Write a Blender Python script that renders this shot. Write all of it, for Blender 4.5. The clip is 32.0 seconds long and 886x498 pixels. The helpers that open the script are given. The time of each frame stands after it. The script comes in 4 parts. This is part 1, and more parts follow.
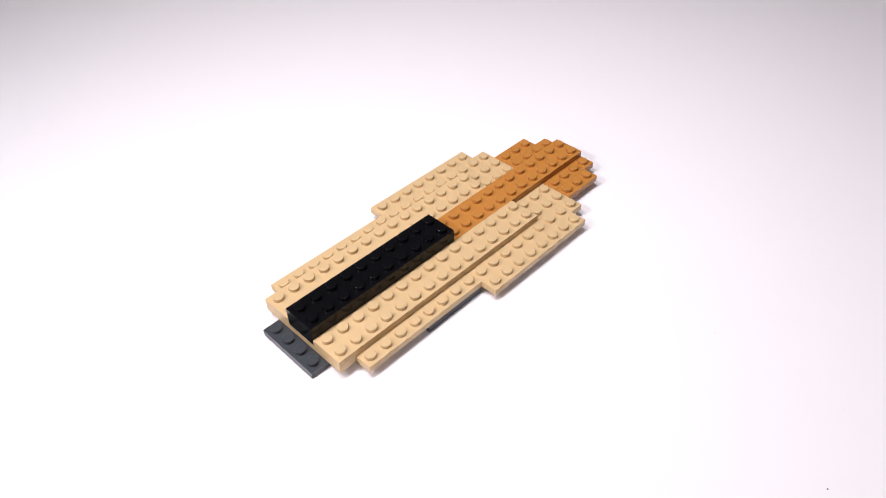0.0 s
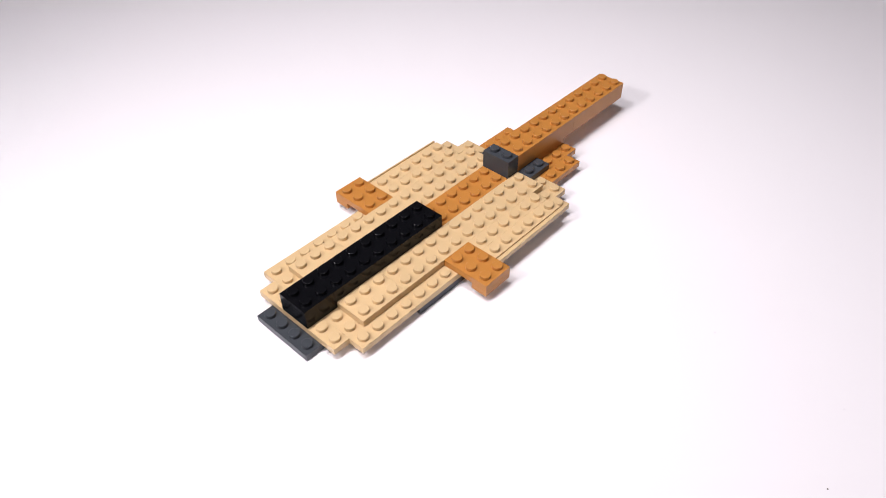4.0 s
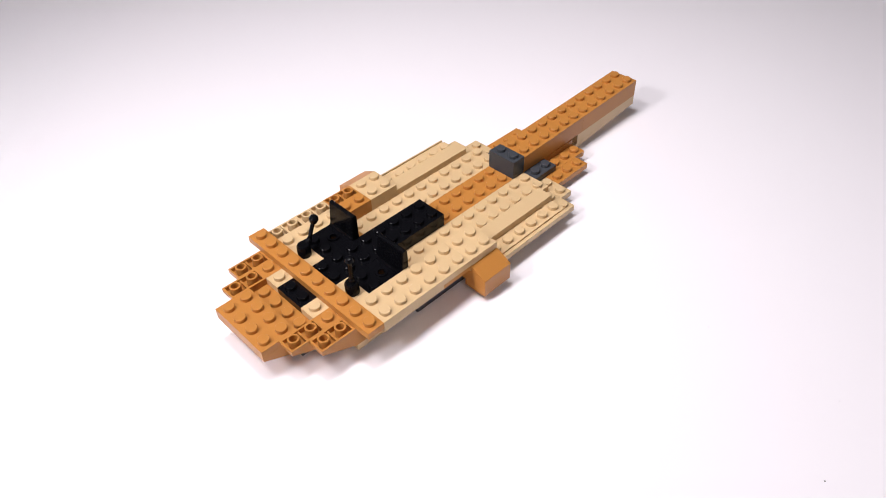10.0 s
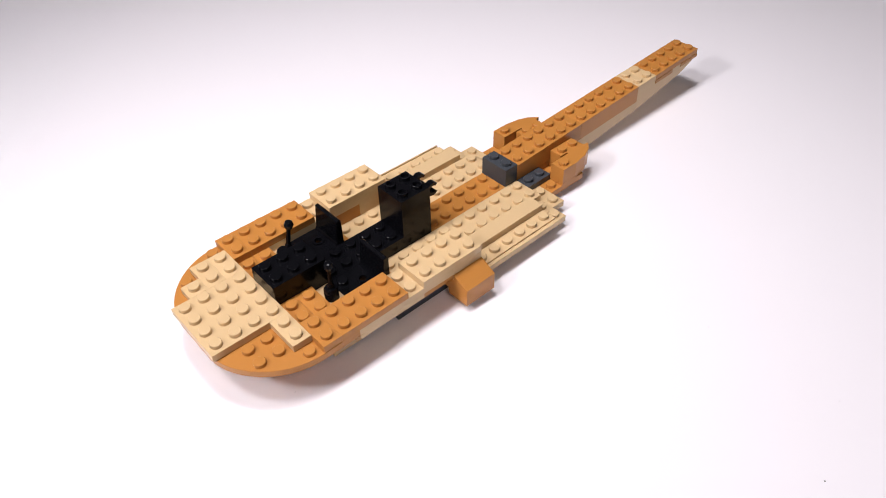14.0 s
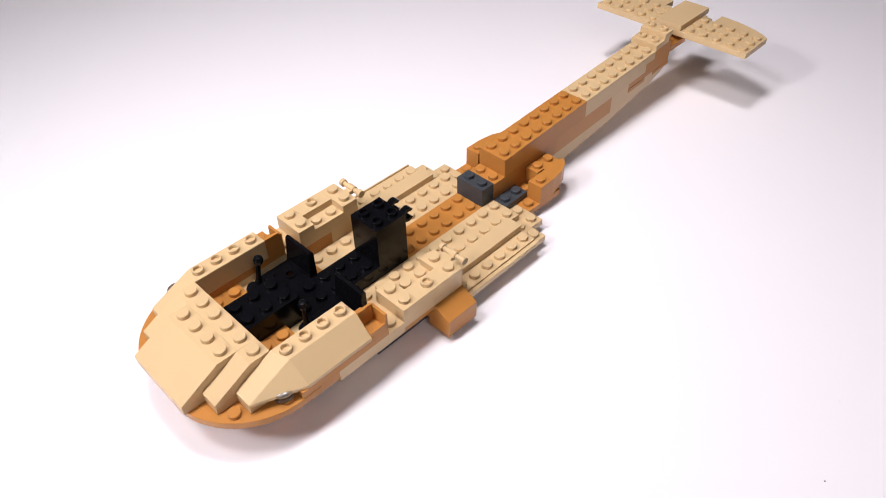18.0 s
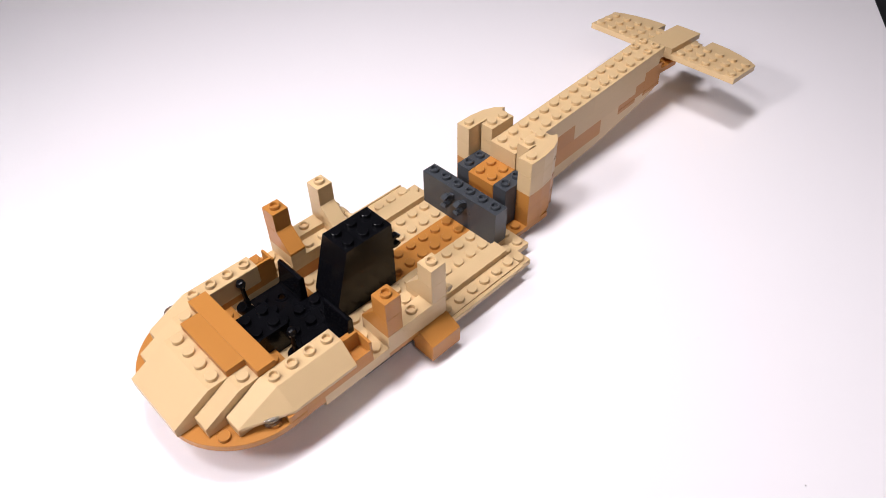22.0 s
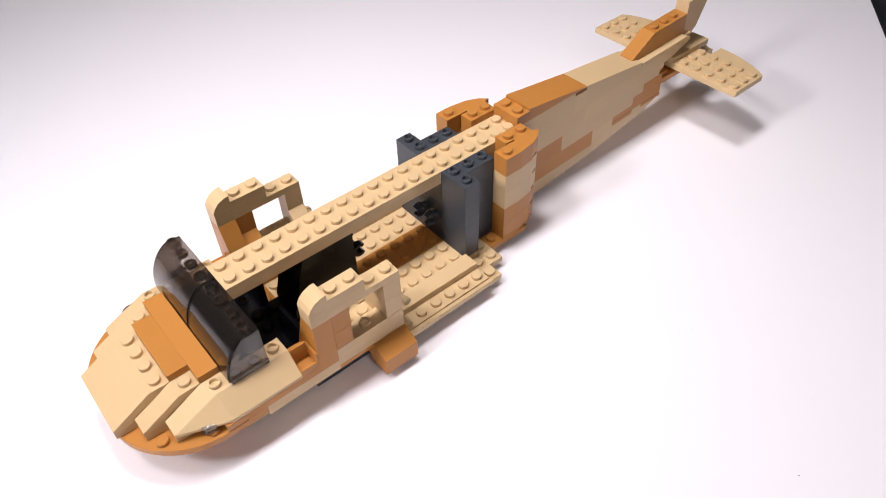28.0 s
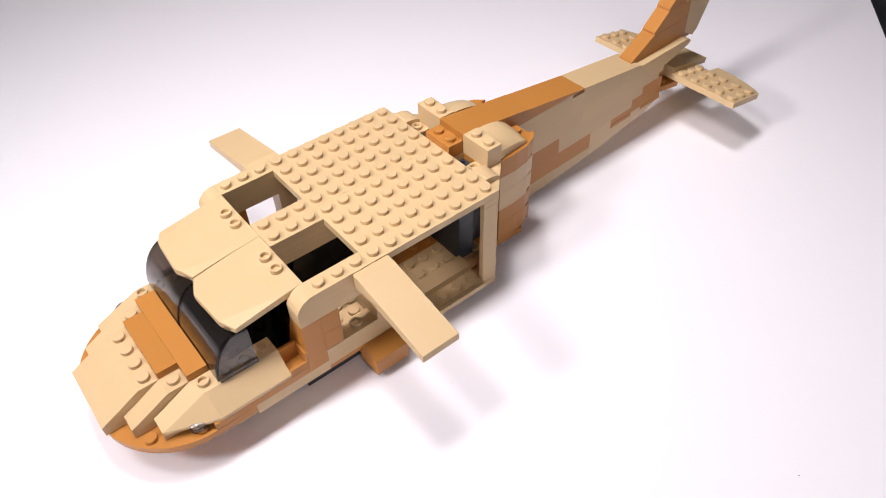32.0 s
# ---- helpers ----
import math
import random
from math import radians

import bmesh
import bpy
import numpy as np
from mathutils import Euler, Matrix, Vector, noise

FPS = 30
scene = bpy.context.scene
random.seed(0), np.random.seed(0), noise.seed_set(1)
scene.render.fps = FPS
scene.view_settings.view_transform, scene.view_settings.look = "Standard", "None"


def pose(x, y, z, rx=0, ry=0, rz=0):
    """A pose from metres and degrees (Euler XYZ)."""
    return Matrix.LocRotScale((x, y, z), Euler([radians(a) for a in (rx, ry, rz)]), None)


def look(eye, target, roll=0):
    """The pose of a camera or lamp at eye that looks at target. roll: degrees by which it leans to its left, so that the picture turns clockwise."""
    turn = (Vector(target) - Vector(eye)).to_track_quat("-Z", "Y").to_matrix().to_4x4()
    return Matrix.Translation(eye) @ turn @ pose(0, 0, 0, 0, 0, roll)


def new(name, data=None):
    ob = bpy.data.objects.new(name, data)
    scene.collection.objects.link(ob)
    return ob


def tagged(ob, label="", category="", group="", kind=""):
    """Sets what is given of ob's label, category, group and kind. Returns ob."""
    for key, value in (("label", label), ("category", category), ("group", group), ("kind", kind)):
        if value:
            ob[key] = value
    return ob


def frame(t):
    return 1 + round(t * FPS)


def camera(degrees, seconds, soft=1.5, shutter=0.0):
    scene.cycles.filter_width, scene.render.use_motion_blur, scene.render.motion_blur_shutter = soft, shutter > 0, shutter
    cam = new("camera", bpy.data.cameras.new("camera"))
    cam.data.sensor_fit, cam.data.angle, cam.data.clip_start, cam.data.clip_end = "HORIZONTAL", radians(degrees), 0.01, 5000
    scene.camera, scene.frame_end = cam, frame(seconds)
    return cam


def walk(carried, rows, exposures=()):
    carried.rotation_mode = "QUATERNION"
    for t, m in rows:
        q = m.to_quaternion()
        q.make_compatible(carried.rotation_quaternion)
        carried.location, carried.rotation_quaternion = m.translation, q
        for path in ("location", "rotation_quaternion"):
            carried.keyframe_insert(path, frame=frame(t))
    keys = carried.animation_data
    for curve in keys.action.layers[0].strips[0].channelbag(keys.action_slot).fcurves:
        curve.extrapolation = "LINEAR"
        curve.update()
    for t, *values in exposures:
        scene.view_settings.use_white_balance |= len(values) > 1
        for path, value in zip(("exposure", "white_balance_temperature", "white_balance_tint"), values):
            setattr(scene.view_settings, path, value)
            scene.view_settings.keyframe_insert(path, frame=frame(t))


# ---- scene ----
U = 0.008          # one stud pitch
PH = 0.0032        # one plate height

cam = camera(64.19, 32.0, soft=0.95)
CAMERA_ROWS = [
    (0.0000, pose(-0.10432, -0.16604, 0.22341, 47.070, 0.603, -49.985)),
    (9.2667, pose(-0.10432, -0.16604, 0.22341, 47.070, 0.603, -49.985)),
    (9.3000, pose(-0.10369, -0.16798, 0.22015, 47.562, 1.170, -50.956)),
    (19.1667, pose(-0.10369, -0.16798, 0.22015, 47.562, 1.170, -50.956)),
    (19.2000, pose(-0.10066, -0.16170, 0.24527, 45.101, 1.156, -52.185)),
    (21.7667, pose(-0.10066, -0.16170, 0.24527, 45.101, 1.156, -52.185)),
    (21.8000, pose(-0.10758, -0.16175, 0.24288, 45.753, 0.785, -52.062)),
    (23.7667, pose(-0.10758, -0.16175, 0.24288, 45.753, 0.785, -52.062)),
    (23.8000, pose(-0.10693, -0.16154, 0.24352, 45.417, 0.918, -52.125)),
    (26.4667, pose(-0.10693, -0.16154, 0.24352, 45.417, 0.918, -52.125)),
    (26.5000, pose(-0.10483, -0.16306, 0.24391, 45.142, 1.422, -52.942)),
    (32.0000, pose(-0.10483, -0.16306, 0.24391, 45.142, 1.422, -52.942)),
]
EXPOSURES = ((0, 0.0), (32, 0.0))
walk(cam, CAMERA_ROWS, exposures=EXPOSURES)


# ---- world, lights ----
world = bpy.data.worlds.new("room_light")
scene.world = world
world.use_nodes = True
world.node_tree.nodes["Background"].inputs["Color"].default_value = (1.0, 0.96, 0.99, 1)
world.node_tree.nodes["Background"].inputs["Strength"].default_value = 0.12


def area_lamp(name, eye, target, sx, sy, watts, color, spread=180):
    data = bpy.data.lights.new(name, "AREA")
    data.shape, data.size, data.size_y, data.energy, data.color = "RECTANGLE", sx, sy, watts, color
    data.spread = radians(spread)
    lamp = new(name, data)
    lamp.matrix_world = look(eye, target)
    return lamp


# unseen lamps without bodies, set from where the cast shadows fall
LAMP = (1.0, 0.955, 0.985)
area_lamp("unseen_lamp_light", (0.06, 0.040, 0.63), (0.26, 0.0, 0), 0.10, 0.10, 2.2, LAMP)
area_lamp("unseen_lamp_light", (-0.15, 0.07, 0.53), (0.16, -0.02, 0), 0.09, 0.09, 0.76, LAMP, 130)
area_lamp("unseen_lamp_light", (-0.17, -0.44, 0.57), (0.25, 0.0, 0), 0.08, 0.08, 0.62, LAMP)
area_lamp("unseen_lamp_light", (-0.35, 0.12, 0.40), (0.35, -0.05, 0), 0.08, 0.08, 0.76, LAMP, 120)
# soft fill added from the side, no window known there
area_lamp("side_fill_light", (-1.79, -0.05, 0.80), (0.05, 0.0, 0.1), 1.0, 0.9, 3.0, (1.0, 0.95, 1.0))


# ---- materials ----
def material(name):
    m = bpy.data.materials.new(name)
    m.use_nodes = True
    nodes, links = m.node_tree.nodes, m.node_tree.links
    return m, nodes, links, nodes["Principled BSDF"]


def plastic(name, color, rough=0.32, vary=0.05, bump=0.04, ior=1.53, gloss=0.3):
    """Moulded ABS: gently uneven gloss, faint moulding waviness and tiny scuffs."""
    m, nodes, links, b = material(name)
    b.inputs["IOR"].default_value = ior
    b.inputs["Specular IOR Level"].default_value = gloss
    geo = nodes.new("ShaderNodeTexCoord")
    big = nodes.new("ShaderNodeTexNoise")
    big.inputs["Scale"].default_value = 60.0
    big.inputs["Detail"].default_value = 3.0
    links.new(geo.outputs["Object"], big.inputs["Vector"])
    fine = nodes.new("ShaderNodeTexNoise")
    fine.inputs["Scale"].default_value = 900.0
    fine.inputs["Detail"].default_value = 4.0
    links.new(geo.outputs["Object"], fine.inputs["Vector"])
    info = nodes.new("ShaderNodeObjectInfo")
    mix = nodes.new("ShaderNodeMixRGB")
    mix.inputs["Color1"].default_value = (*color, 1)
    mix.inputs["Color2"].default_value = (*[min(1, c * (1 - 2.2 * vary)) for c in color], 1)
    amount = nodes.new("ShaderNodeMath")
    amount.operation = "MULTIPLY_ADD"
    links.new(big.outputs["Fac"], amount.inputs[0])
    amount.inputs[1].default_value = 0.45
    half = nodes.new("ShaderNodeMath")
    half.operation = "MULTIPLY"
    links.new(info.outputs["Random"], half.inputs[0])
    half.inputs[1].default_value = 0.45
    links.new(half.outputs[0], amount.inputs[2])
    links.new(amount.outputs[0], mix.inputs["Fac"])
    links.new(mix.outputs[0], b.inputs["Base Color"])
    ramp = nodes.new("ShaderNodeMapRange")
    ramp.inputs["To Min"].default_value = rough - 0.07
    ramp.inputs["To Max"].default_value = rough + 0.09
    links.new(fine.outputs["Fac"], ramp.inputs["Value"])
    links.new(ramp.outputs["Result"], b.inputs["Roughness"])
    bm_ = nodes.new("ShaderNodeBump")
    bm_.inputs["Strength"].default_value = bump
    bm_.inputs["Distance"].default_value = 0.0006
    links.new(big.outputs["Fac"], bm_.inputs["Height"])
    links.new(bm_.outputs["Normal"], b.inputs["Normal"])
    return m


TAN = plastic("tan_plastic", (0.645, 0.458, 0.250), 0.36)
NOUGAT = plastic("orange_brown_plastic", (0.490, 0.205, 0.045), 0.34)
DARK = plastic("dark_grey_plastic", (0.052, 0.058, 0.068), 0.30)
BLACK = plastic("black_plastic", (0.0035, 0.0036, 0.0048), 0.20, 0.0, 0.01, gloss=0.16)
SMOKE, nodes_, links_, b_ = material("smoked_clear_plastic")
b_.inputs["Base Color"].default_value = (0.35, 0.30, 0.265, 1)
b_.inputs["Transmission Weight"].default_value = 0.97
b_.inputs["Roughness"].default_value = 0.03
b_.inputs["IOR"].default_value = 1.50
CLEAR, nodes_, links_, b_ = material("clear_plastic")
b_.inputs["Base Color"].default_value = (0.50, 0.46, 0.43, 1)
b_.inputs["Transmission Weight"].default_value = 0.9
b_.inputs["Roughness"].default_value = 0.22


def paper_material():
    m, nodes, links, b = material("white_paper")
    geo = nodes.new("ShaderNodeTexCoord")
    n = nodes.new("ShaderNodeTexNoise")
    n.inputs["Scale"].default_value = 350.0
    n.inputs["Detail"].default_value = 6.0
    links.new(geo.outputs["Object"], n.inputs["Vector"])
    big = nodes.new("ShaderNodeTexNoise")
    big.inputs["Scale"].default_value = 5.0
    links.new(geo.outputs["Object"], big.inputs["Vector"])
    mix = nodes.new("ShaderNodeMixRGB")
    mix.inputs["Color1"].default_value = (0.885, 0.852, 0.89, 1)
    mix.inputs["Color2"].default_value = (0.905, 0.872, 0.905, 1)
    links.new(big.outputs["Fac"], mix.inputs["Fac"])
    links.new(mix.outputs[0], b.inputs["Base Color"])
    b.inputs["Roughness"].default_value = 0.75
    bp = nodes.new("ShaderNodeBump")
    bp.inputs["Strength"].default_value = 0.05
    bp.inputs["Distance"].default_value = 0.0003
    links.new(n.outputs["Fac"], bp.inputs["Height"])
    links.new(bp.outputs["Normal"], b.inputs["Normal"])
    return m


def plain(name, color, rough=0.6, scale=40.0, amount=0.1):
    m, nodes, links, b = material(name)
    geo = nodes.new("ShaderNodeTexCoord")
    n = nodes.new("ShaderNodeTexNoise")
    n.inputs["Scale"].default_value = scale
    n.inputs["Detail"].default_value = 5.0
    links.new(geo.outputs["Object"], n.inputs["Vector"])
    mix = nodes.new("ShaderNodeMixRGB")
    mix.inputs["Color1"].default_value = (*color, 1)
    mix.inputs["Color2"].default_value = (*[c * (1 - amount) for c in color], 1)
    links.new(n.outputs["Fac"], mix.inputs["Fac"])
    links.new(mix.outputs[0], b.inputs["Base Color"])
    b.inputs["Roughness"].default_value = rough
    return m


PAPER = paper_material()
TABLE = plain("dark_tabletop", (0.012, 0.013, 0.016), 0.45, 120.0, 0.4)
WALL = plain("wall_paint", (0.72, 0.70, 0.69), 0.85, 3.0, 0.05)
FLOOR = plain("floor_boards", (0.30, 0.21, 0.13), 0.5, 8.0, 0.3)
SPECK = plain("dust", (0.05, 0.045, 0.045), 0.8)


# ---- mesh helpers (studs across, plates up) ----
def prism(axis, pts, lo, hi, bevel=0.005):
    """A bevelled solid: the outline pts pushed from lo to hi along the axis a, y or h."""
    bm = bmesh.new()

    def at(p, w):
        if axis == "h":
            return (p[0] * U, p[1] * U, w * PH)
        if axis == "y":
            return (p[0] * U, w * U, p[1] * PH)
        return (w * U, p[0] * U, p[1] * PH)
    low = [bm.verts.new(at(p, lo)) for p in pts]
    top = [bm.verts.new(at(p, hi)) for p in pts]
    bm.faces.new(low)
    bm.faces.new(top)
    for i in range(len(pts)):
        j = (i + 1) % len(pts)
        bm.faces.new((low[i], low[j], top[j], top[i]))
    bmesh.ops.recalc_face_normals(bm, faces=bm.faces)
    if bevel:
        sharp = [e for e in bm.edges if e.calc_face_angle(0) > 0.5]
        bmesh.ops.bevel(bm, geom=sharp, offset=bevel * U, offset_type="OFFSET", segments=1, affect="EDGES", clamp_overlap=True)
    bm.verts.index_update()
    out = ([tuple(v.co) for v in bm.verts], [[v.index for v in f.verts] for f in bm.faces], False)
    bm.free()
    return out


G = 0.002


def box(a0, a1, y0, y1, h0, h1, bevel=0.005):
    return prism("h", [(a0 + G, y0 + G), (a1 - G, y0 + G), (a1 - G, y1 - G), (a0 + G, y1 - G)], h0, h1 - 0.0015, bevel)


def lathe(profile, a, y, h, seg=18, lean=None):
    """Turned solid; the profile lists (radius in studs, height in plates)."""
    verts, faces = [], []
    for k in range(len(profile) - 1):
        (r0, z0), (r1, z1) = profile[k], profile[k + 1]
        base = len(verts)
        for r, z in ((r0, z0), (r1, z1)):
            for i in range(seg):
                w = 2 * math.pi * i / seg
                verts.append(((a + r * math.cos(w)) * U, (y + r * math.sin(w)) * U, (h + z) * PH))
        for i in range(seg):
            j = (i + 1) % seg
            faces.append([base + i, base + j, base + seg + j, base + seg + i])
    if lean:
        m = Matrix.Translation((a * U, y * U, h * PH)) @ lean @ Matrix.Translation((-a * U, -y * U, -h * PH))
        verts = [tuple(m @ Vector(v)) for v in verts]
    return (verts, faces, True)


SOLID_STUD = ((0.3, -0.05), (0.3, 0.47), (0.275, 0.53), (0.0, 0.53))
OPEN_STUD = ((0.3, -0.05), (0.3, 0.47), (0.28, 0.53), (0.215, 0.53), (0.2, 0.47), (0.2, 0.03), (0.0, 0.03))


def stud(a, y, h, hollow=False):
    return lathe(OPEN_STUD if hollow else SOLID_STUD, a, y, h)


def studs(a0, a1, y0, y1, h, hollow=False):
    return [stud(a0 + 0.5 + i, y0 + 0.5 + j, h, hollow) for i in range(round(a1 - a0)) for j in range(round(y1 - y0))]


def plate(a0, a1, y0, y1, h0, h1=None):
    h1 = h0 + 1 if h1 is None else h1
    return [box(a0, a1, y0, y1, h0, h1)] + studs(a0, a1, y0, y1, h1)


def tile(a0, a1, y0, y1, h0, h1=None):
    return [box(a0, a1, y0, y1, h0, h0 + 1 if h1 is None else h1)]


def rod(p0, p1, r, seg=12):
    """A round bar between two points (a, y, h)."""
    q0, q1 = Vector((p0[0] * U, p0[1] * U, p0[2] * PH)), Vector((p1[0] * U, p1[1] * U, p1[2] * PH))
    q = (q1 - q0).to_track_quat("Z", "Y").to_matrix()
    verts, faces = [], []
    for c in (q0, q1):
        for i in range(seg):
            w = 2 * math.pi * i / seg
            verts.append(tuple(c + q @ Vector((r * U * math.cos(w), r * U * math.sin(w), 0))))
    for i in range(seg):
        j = (i + 1) % seg
        faces.append([i, j, seg + j, seg + i])
    faces += [list(range(seg))[::-1], list(range(seg, 2 * seg))]
    return (verts, faces, False)


def ball(a, y, h, r, seg=14):
    prof = [(r * math.sin(math.pi * i / 8), -r * U / PH * math.cos(math.pi * i / 8)) for i in range(9)]
    return lathe(prof, a, y, h, seg)


def clip_ring(a, y, h, sign):
    """A C-shaped clip, its mouth towards the nose (-1) or the tail (1)."""
    turn = [math.radians(40 + 280 * i / 12) for i in range(13)]
    outer = [(a + sign * 0.42 * math.cos(w), h + 0.42 * U / PH * math.sin(w)) for w in turn]
    inner = [(a + sign * 0.23 * math.cos(w), h + 0.23 * U / PH * math.sin(w)) for w in turn]
    return prism("y", outer + inner[::-1], y - 0.18, y + 0.18, 0)


def flip(prims):
    """The same piece for the model's other side."""
    return [([(v[0], -v[1], v[2]) for v in vs], [list(reversed(f)) for f in fs], s) for vs, fs, s in prims]


# ---- the place ----
def slab(bm, lo, hi, bevel=0.0):
    made = bmesh.ops.create_cube(bm, size=1)["verts"]
    for v in made:
        v.co = Vector([(lo[k] + hi[k]) / 2 + v.co[k] * (hi[k] - lo[k]) for k in range(3)])
    if bevel:
        bmesh.ops.bevel(bm, geom=list({e for v in made for e in v.link_edges}), offset=bevel, segments=2, affect="EDGES")


def solid(name, slabs, mat, bevel=0.0, parent=None):
    bm = bmesh.new()
    for lo, hi in slabs:
        slab(bm, lo, hi, bevel)
    me = bpy.data.meshes.new(name)
    bm.to_mesh(me)
    bm.free()
    me.materials.append(mat)
    ob = new(name, me)
    if parent:
        ob.parent = parent
    return ob


def structure(name, slabs, mat, label, category):
    return tagged(solid(name, slabs, mat), label, category, kind="structure")


# unseen plain room, added to bounce light; its west opening holds the side fill
structure("floor", [((-1.9, -2.2, -0.80), (2.6, 2.6, -0.74))], FLOOR, "unseen plain brown wooden floor added under the table", "floor")
structure("ceiling", [((-1.9, -2.2, 1.70), (2.6, 2.6, 1.76))], WALL, "unseen plain white ceiling added over the table", "ceiling")
structure("wall_east", [((2.5, -2.2, -0.74), (2.6, 2.6, 1.70))], WALL, "unseen plain off-white painted room wall", "wall")
structure("wall_north", [((-1.8, 2.5, -0.74), (2.5, 2.6, 1.70))], WALL, "unseen plain off-white painted room wall", "wall")
structure("wall_south", [((-1.8, -2.2, -0.74), (2.5, -2.1, 1.70))], WALL, "unseen plain off-white painted room wall", "wall")
structure("wall_west", [((-1.9, -2.2, -0.74), (-1.8, -0.60, 1.70)), ((-1.9, 0.50, -0.74), (-1.8, 2.6, 1.70)), ((-1.9, -0.60, -0.74), (-1.8, 0.50, 0.30)), ((-1.9, -0.60, 1.30), (-1.8, 0.50, 1.70))], WALL, "unseen off-white room wall with an added opening for the fill light", "wall")


def build_paper():
    """A large white sheet, nearly flat, that rises a little towards its far end."""
    edge = PAPER_EDGE
    bm = bmesh.new()
    n = 40
    grid = []
    for i in range(n + 1):
        row = []
        for j in range(n + 1):
            s, t = i / n, j / n
            p = edge[0].lerp(edge[1], s).lerp(edge[3].lerp(edge[2], s), t)
            z = 0.0 - 0.0001
            row.append(bm.verts.new((p.x, p.y, z)))
        grid.append(row)
    for i in range(n):
        for j in range(n):
            bm.faces.new((grid[i][j], grid[i + 1][j], grid[i + 1][j + 1], grid[i][j + 1]))
    bmesh.ops.recalc_face_normals(bm, faces=bm.faces)
    if bm.faces[0].normal.z < 0:
        bmesh.ops.reverse_faces(bm, faces=bm.faces)
    low = bmesh.ops.extrude_face_region(bm, geom=list(bm.faces))
    for v in low["geom"]:
        if isinstance(v, bmesh.types.BMVert):
            v.co.z -= 0.0004
    bmesh.ops.recalc_face_normals(bm, faces=bm.faces)
    me = bpy.data.meshes.new("paper_sheet")
    bm.to_mesh(me)
    bm.free()
    me.materials.append(PAPER)
    return tagged(new("backdrop_paper", me), "plain white paper sheet spread under the model", "paper", kind="structure")


PAPER_EDGE = (Vector((-0.623, -0.587, 0)), Vector((1.211, 0.209, 0)), Vector((0.693, 1.401, 0)), Vector((-1.141, 0.605, 0)))
build_paper()
table = tagged(new("table"), "dark table under the white paper sheet", "table")
table.location = (0.25, 0.3, -0.74)
solid("tabletop", [((-1.6, -1.4, 0.70), (1.6, 1.4, 0.7393))], TABLE, 0.004, table)
for x in (-1.5, 1.5):
    for y in (-1.3, 1.3):
        solid("leg", [((x - 0.035, y - 0.035, 0.0), (x + 0.035, y + 0.035, 0.70))], TABLE, 0.004, table)


def build_specks():
    """Crumbs of dust on the paper: one dark, a few faint."""
    rng = random.Random(5)
    for x, y, r in ((0.0693, -0.187, 0.00026), (0.1055, -0.1809, 0.00013), (0.0271, -0.0604, 0.00014), (0.1102, -0.1283, 0.00013), (-0.0166, -0.0192, 0.00012)):
        bm = bmesh.new()
        bmesh.ops.create_icosphere(bm, subdivisions=2, radius=r)
        for v in bm.verts:
            v.co *= rng.uniform(0.8, 1.2)
            v.co.z *= 0.5
        me = bpy.data.meshes.new("dust_speck")
        bm.to_mesh(me)
        bm.free()
        me.materials.append(SPECK)
        ob = new("dust_speck", me)
        ob.location = (x, y, r * 0.4)
        tagged(ob, "tiny dark crumb of dust on the paper", "dust", group="dust on the paper")


build_specks()



# ---- the toy helicopter ----
helicopter = tagged(new("toy_helicopter"), "half-built tan and orange-brown brick toy helicopter on white paper", "toy helicopter")
TAIL_EARLY = pose(17 * U, 0, 5.97 * PH, 0, 0.3, 0) @ pose(-17 * U, 0, -6 * PH)
TAIL_MIDDLE = pose(17 * U, 0, 5.8 * PH, 0, -1.9, 0) @ pose(-17 * U, 0, -6 * PH)
TAIL_LATER = pose(17 * U, 0, 5.8 * PH, 0, -1.45, 0) @ pose(-17 * U, 0, -6 * PH)
TAIL = pose(17 * U, 0, (6 - 0.3) * PH, 0, -3.0, 0) @ pose(-17 * U, 0, -6 * PH)
PIECES = []
MESHES = {}


def mesh_of(name, mat, prims, o):
    """The mesh of some solids about the point o; alike meshes are shared."""
    verts, faces, smooth = [], [], []
    for vs, fs, s in prims:
        base = len(verts)
        verts += [(v[0] - o.x, v[1] - o.y, v[2] - o.z) for v in vs]
        faces += [[i + base for i in f] for f in fs]
        smooth += [s] * len(fs)
    key = (mat.name, len(verts), hash(tuple(round(c * 1e5) for v in verts for c in v)))
    if key not in MESHES:
        me = bpy.data.meshes.new(name)
        me.from_pydata(verts, [], faces)
        me.polygons.foreach_set("use_smooth", smooth)
        me.materials.append(mat)
        me.update()
        bm = bmesh.new()
        bm.from_mesh(me)
        bmesh.ops.remove_doubles(bm, verts=bm.verts, dist=1e-7)
        bmesh.ops.recalc_face_normals(bm, faces=bm.faces)
        for e in bm.edges:
            e.smooth = e.calc_face_angle(0) < 0.6
        bm.to_mesh(me)
        bm.free()
        MESHES[key] = me
    return MESHES[key]


def extent(prims, k):
    ws = [v[k] for p in prims for v in p[0]]
    return min(ws), max(ws)


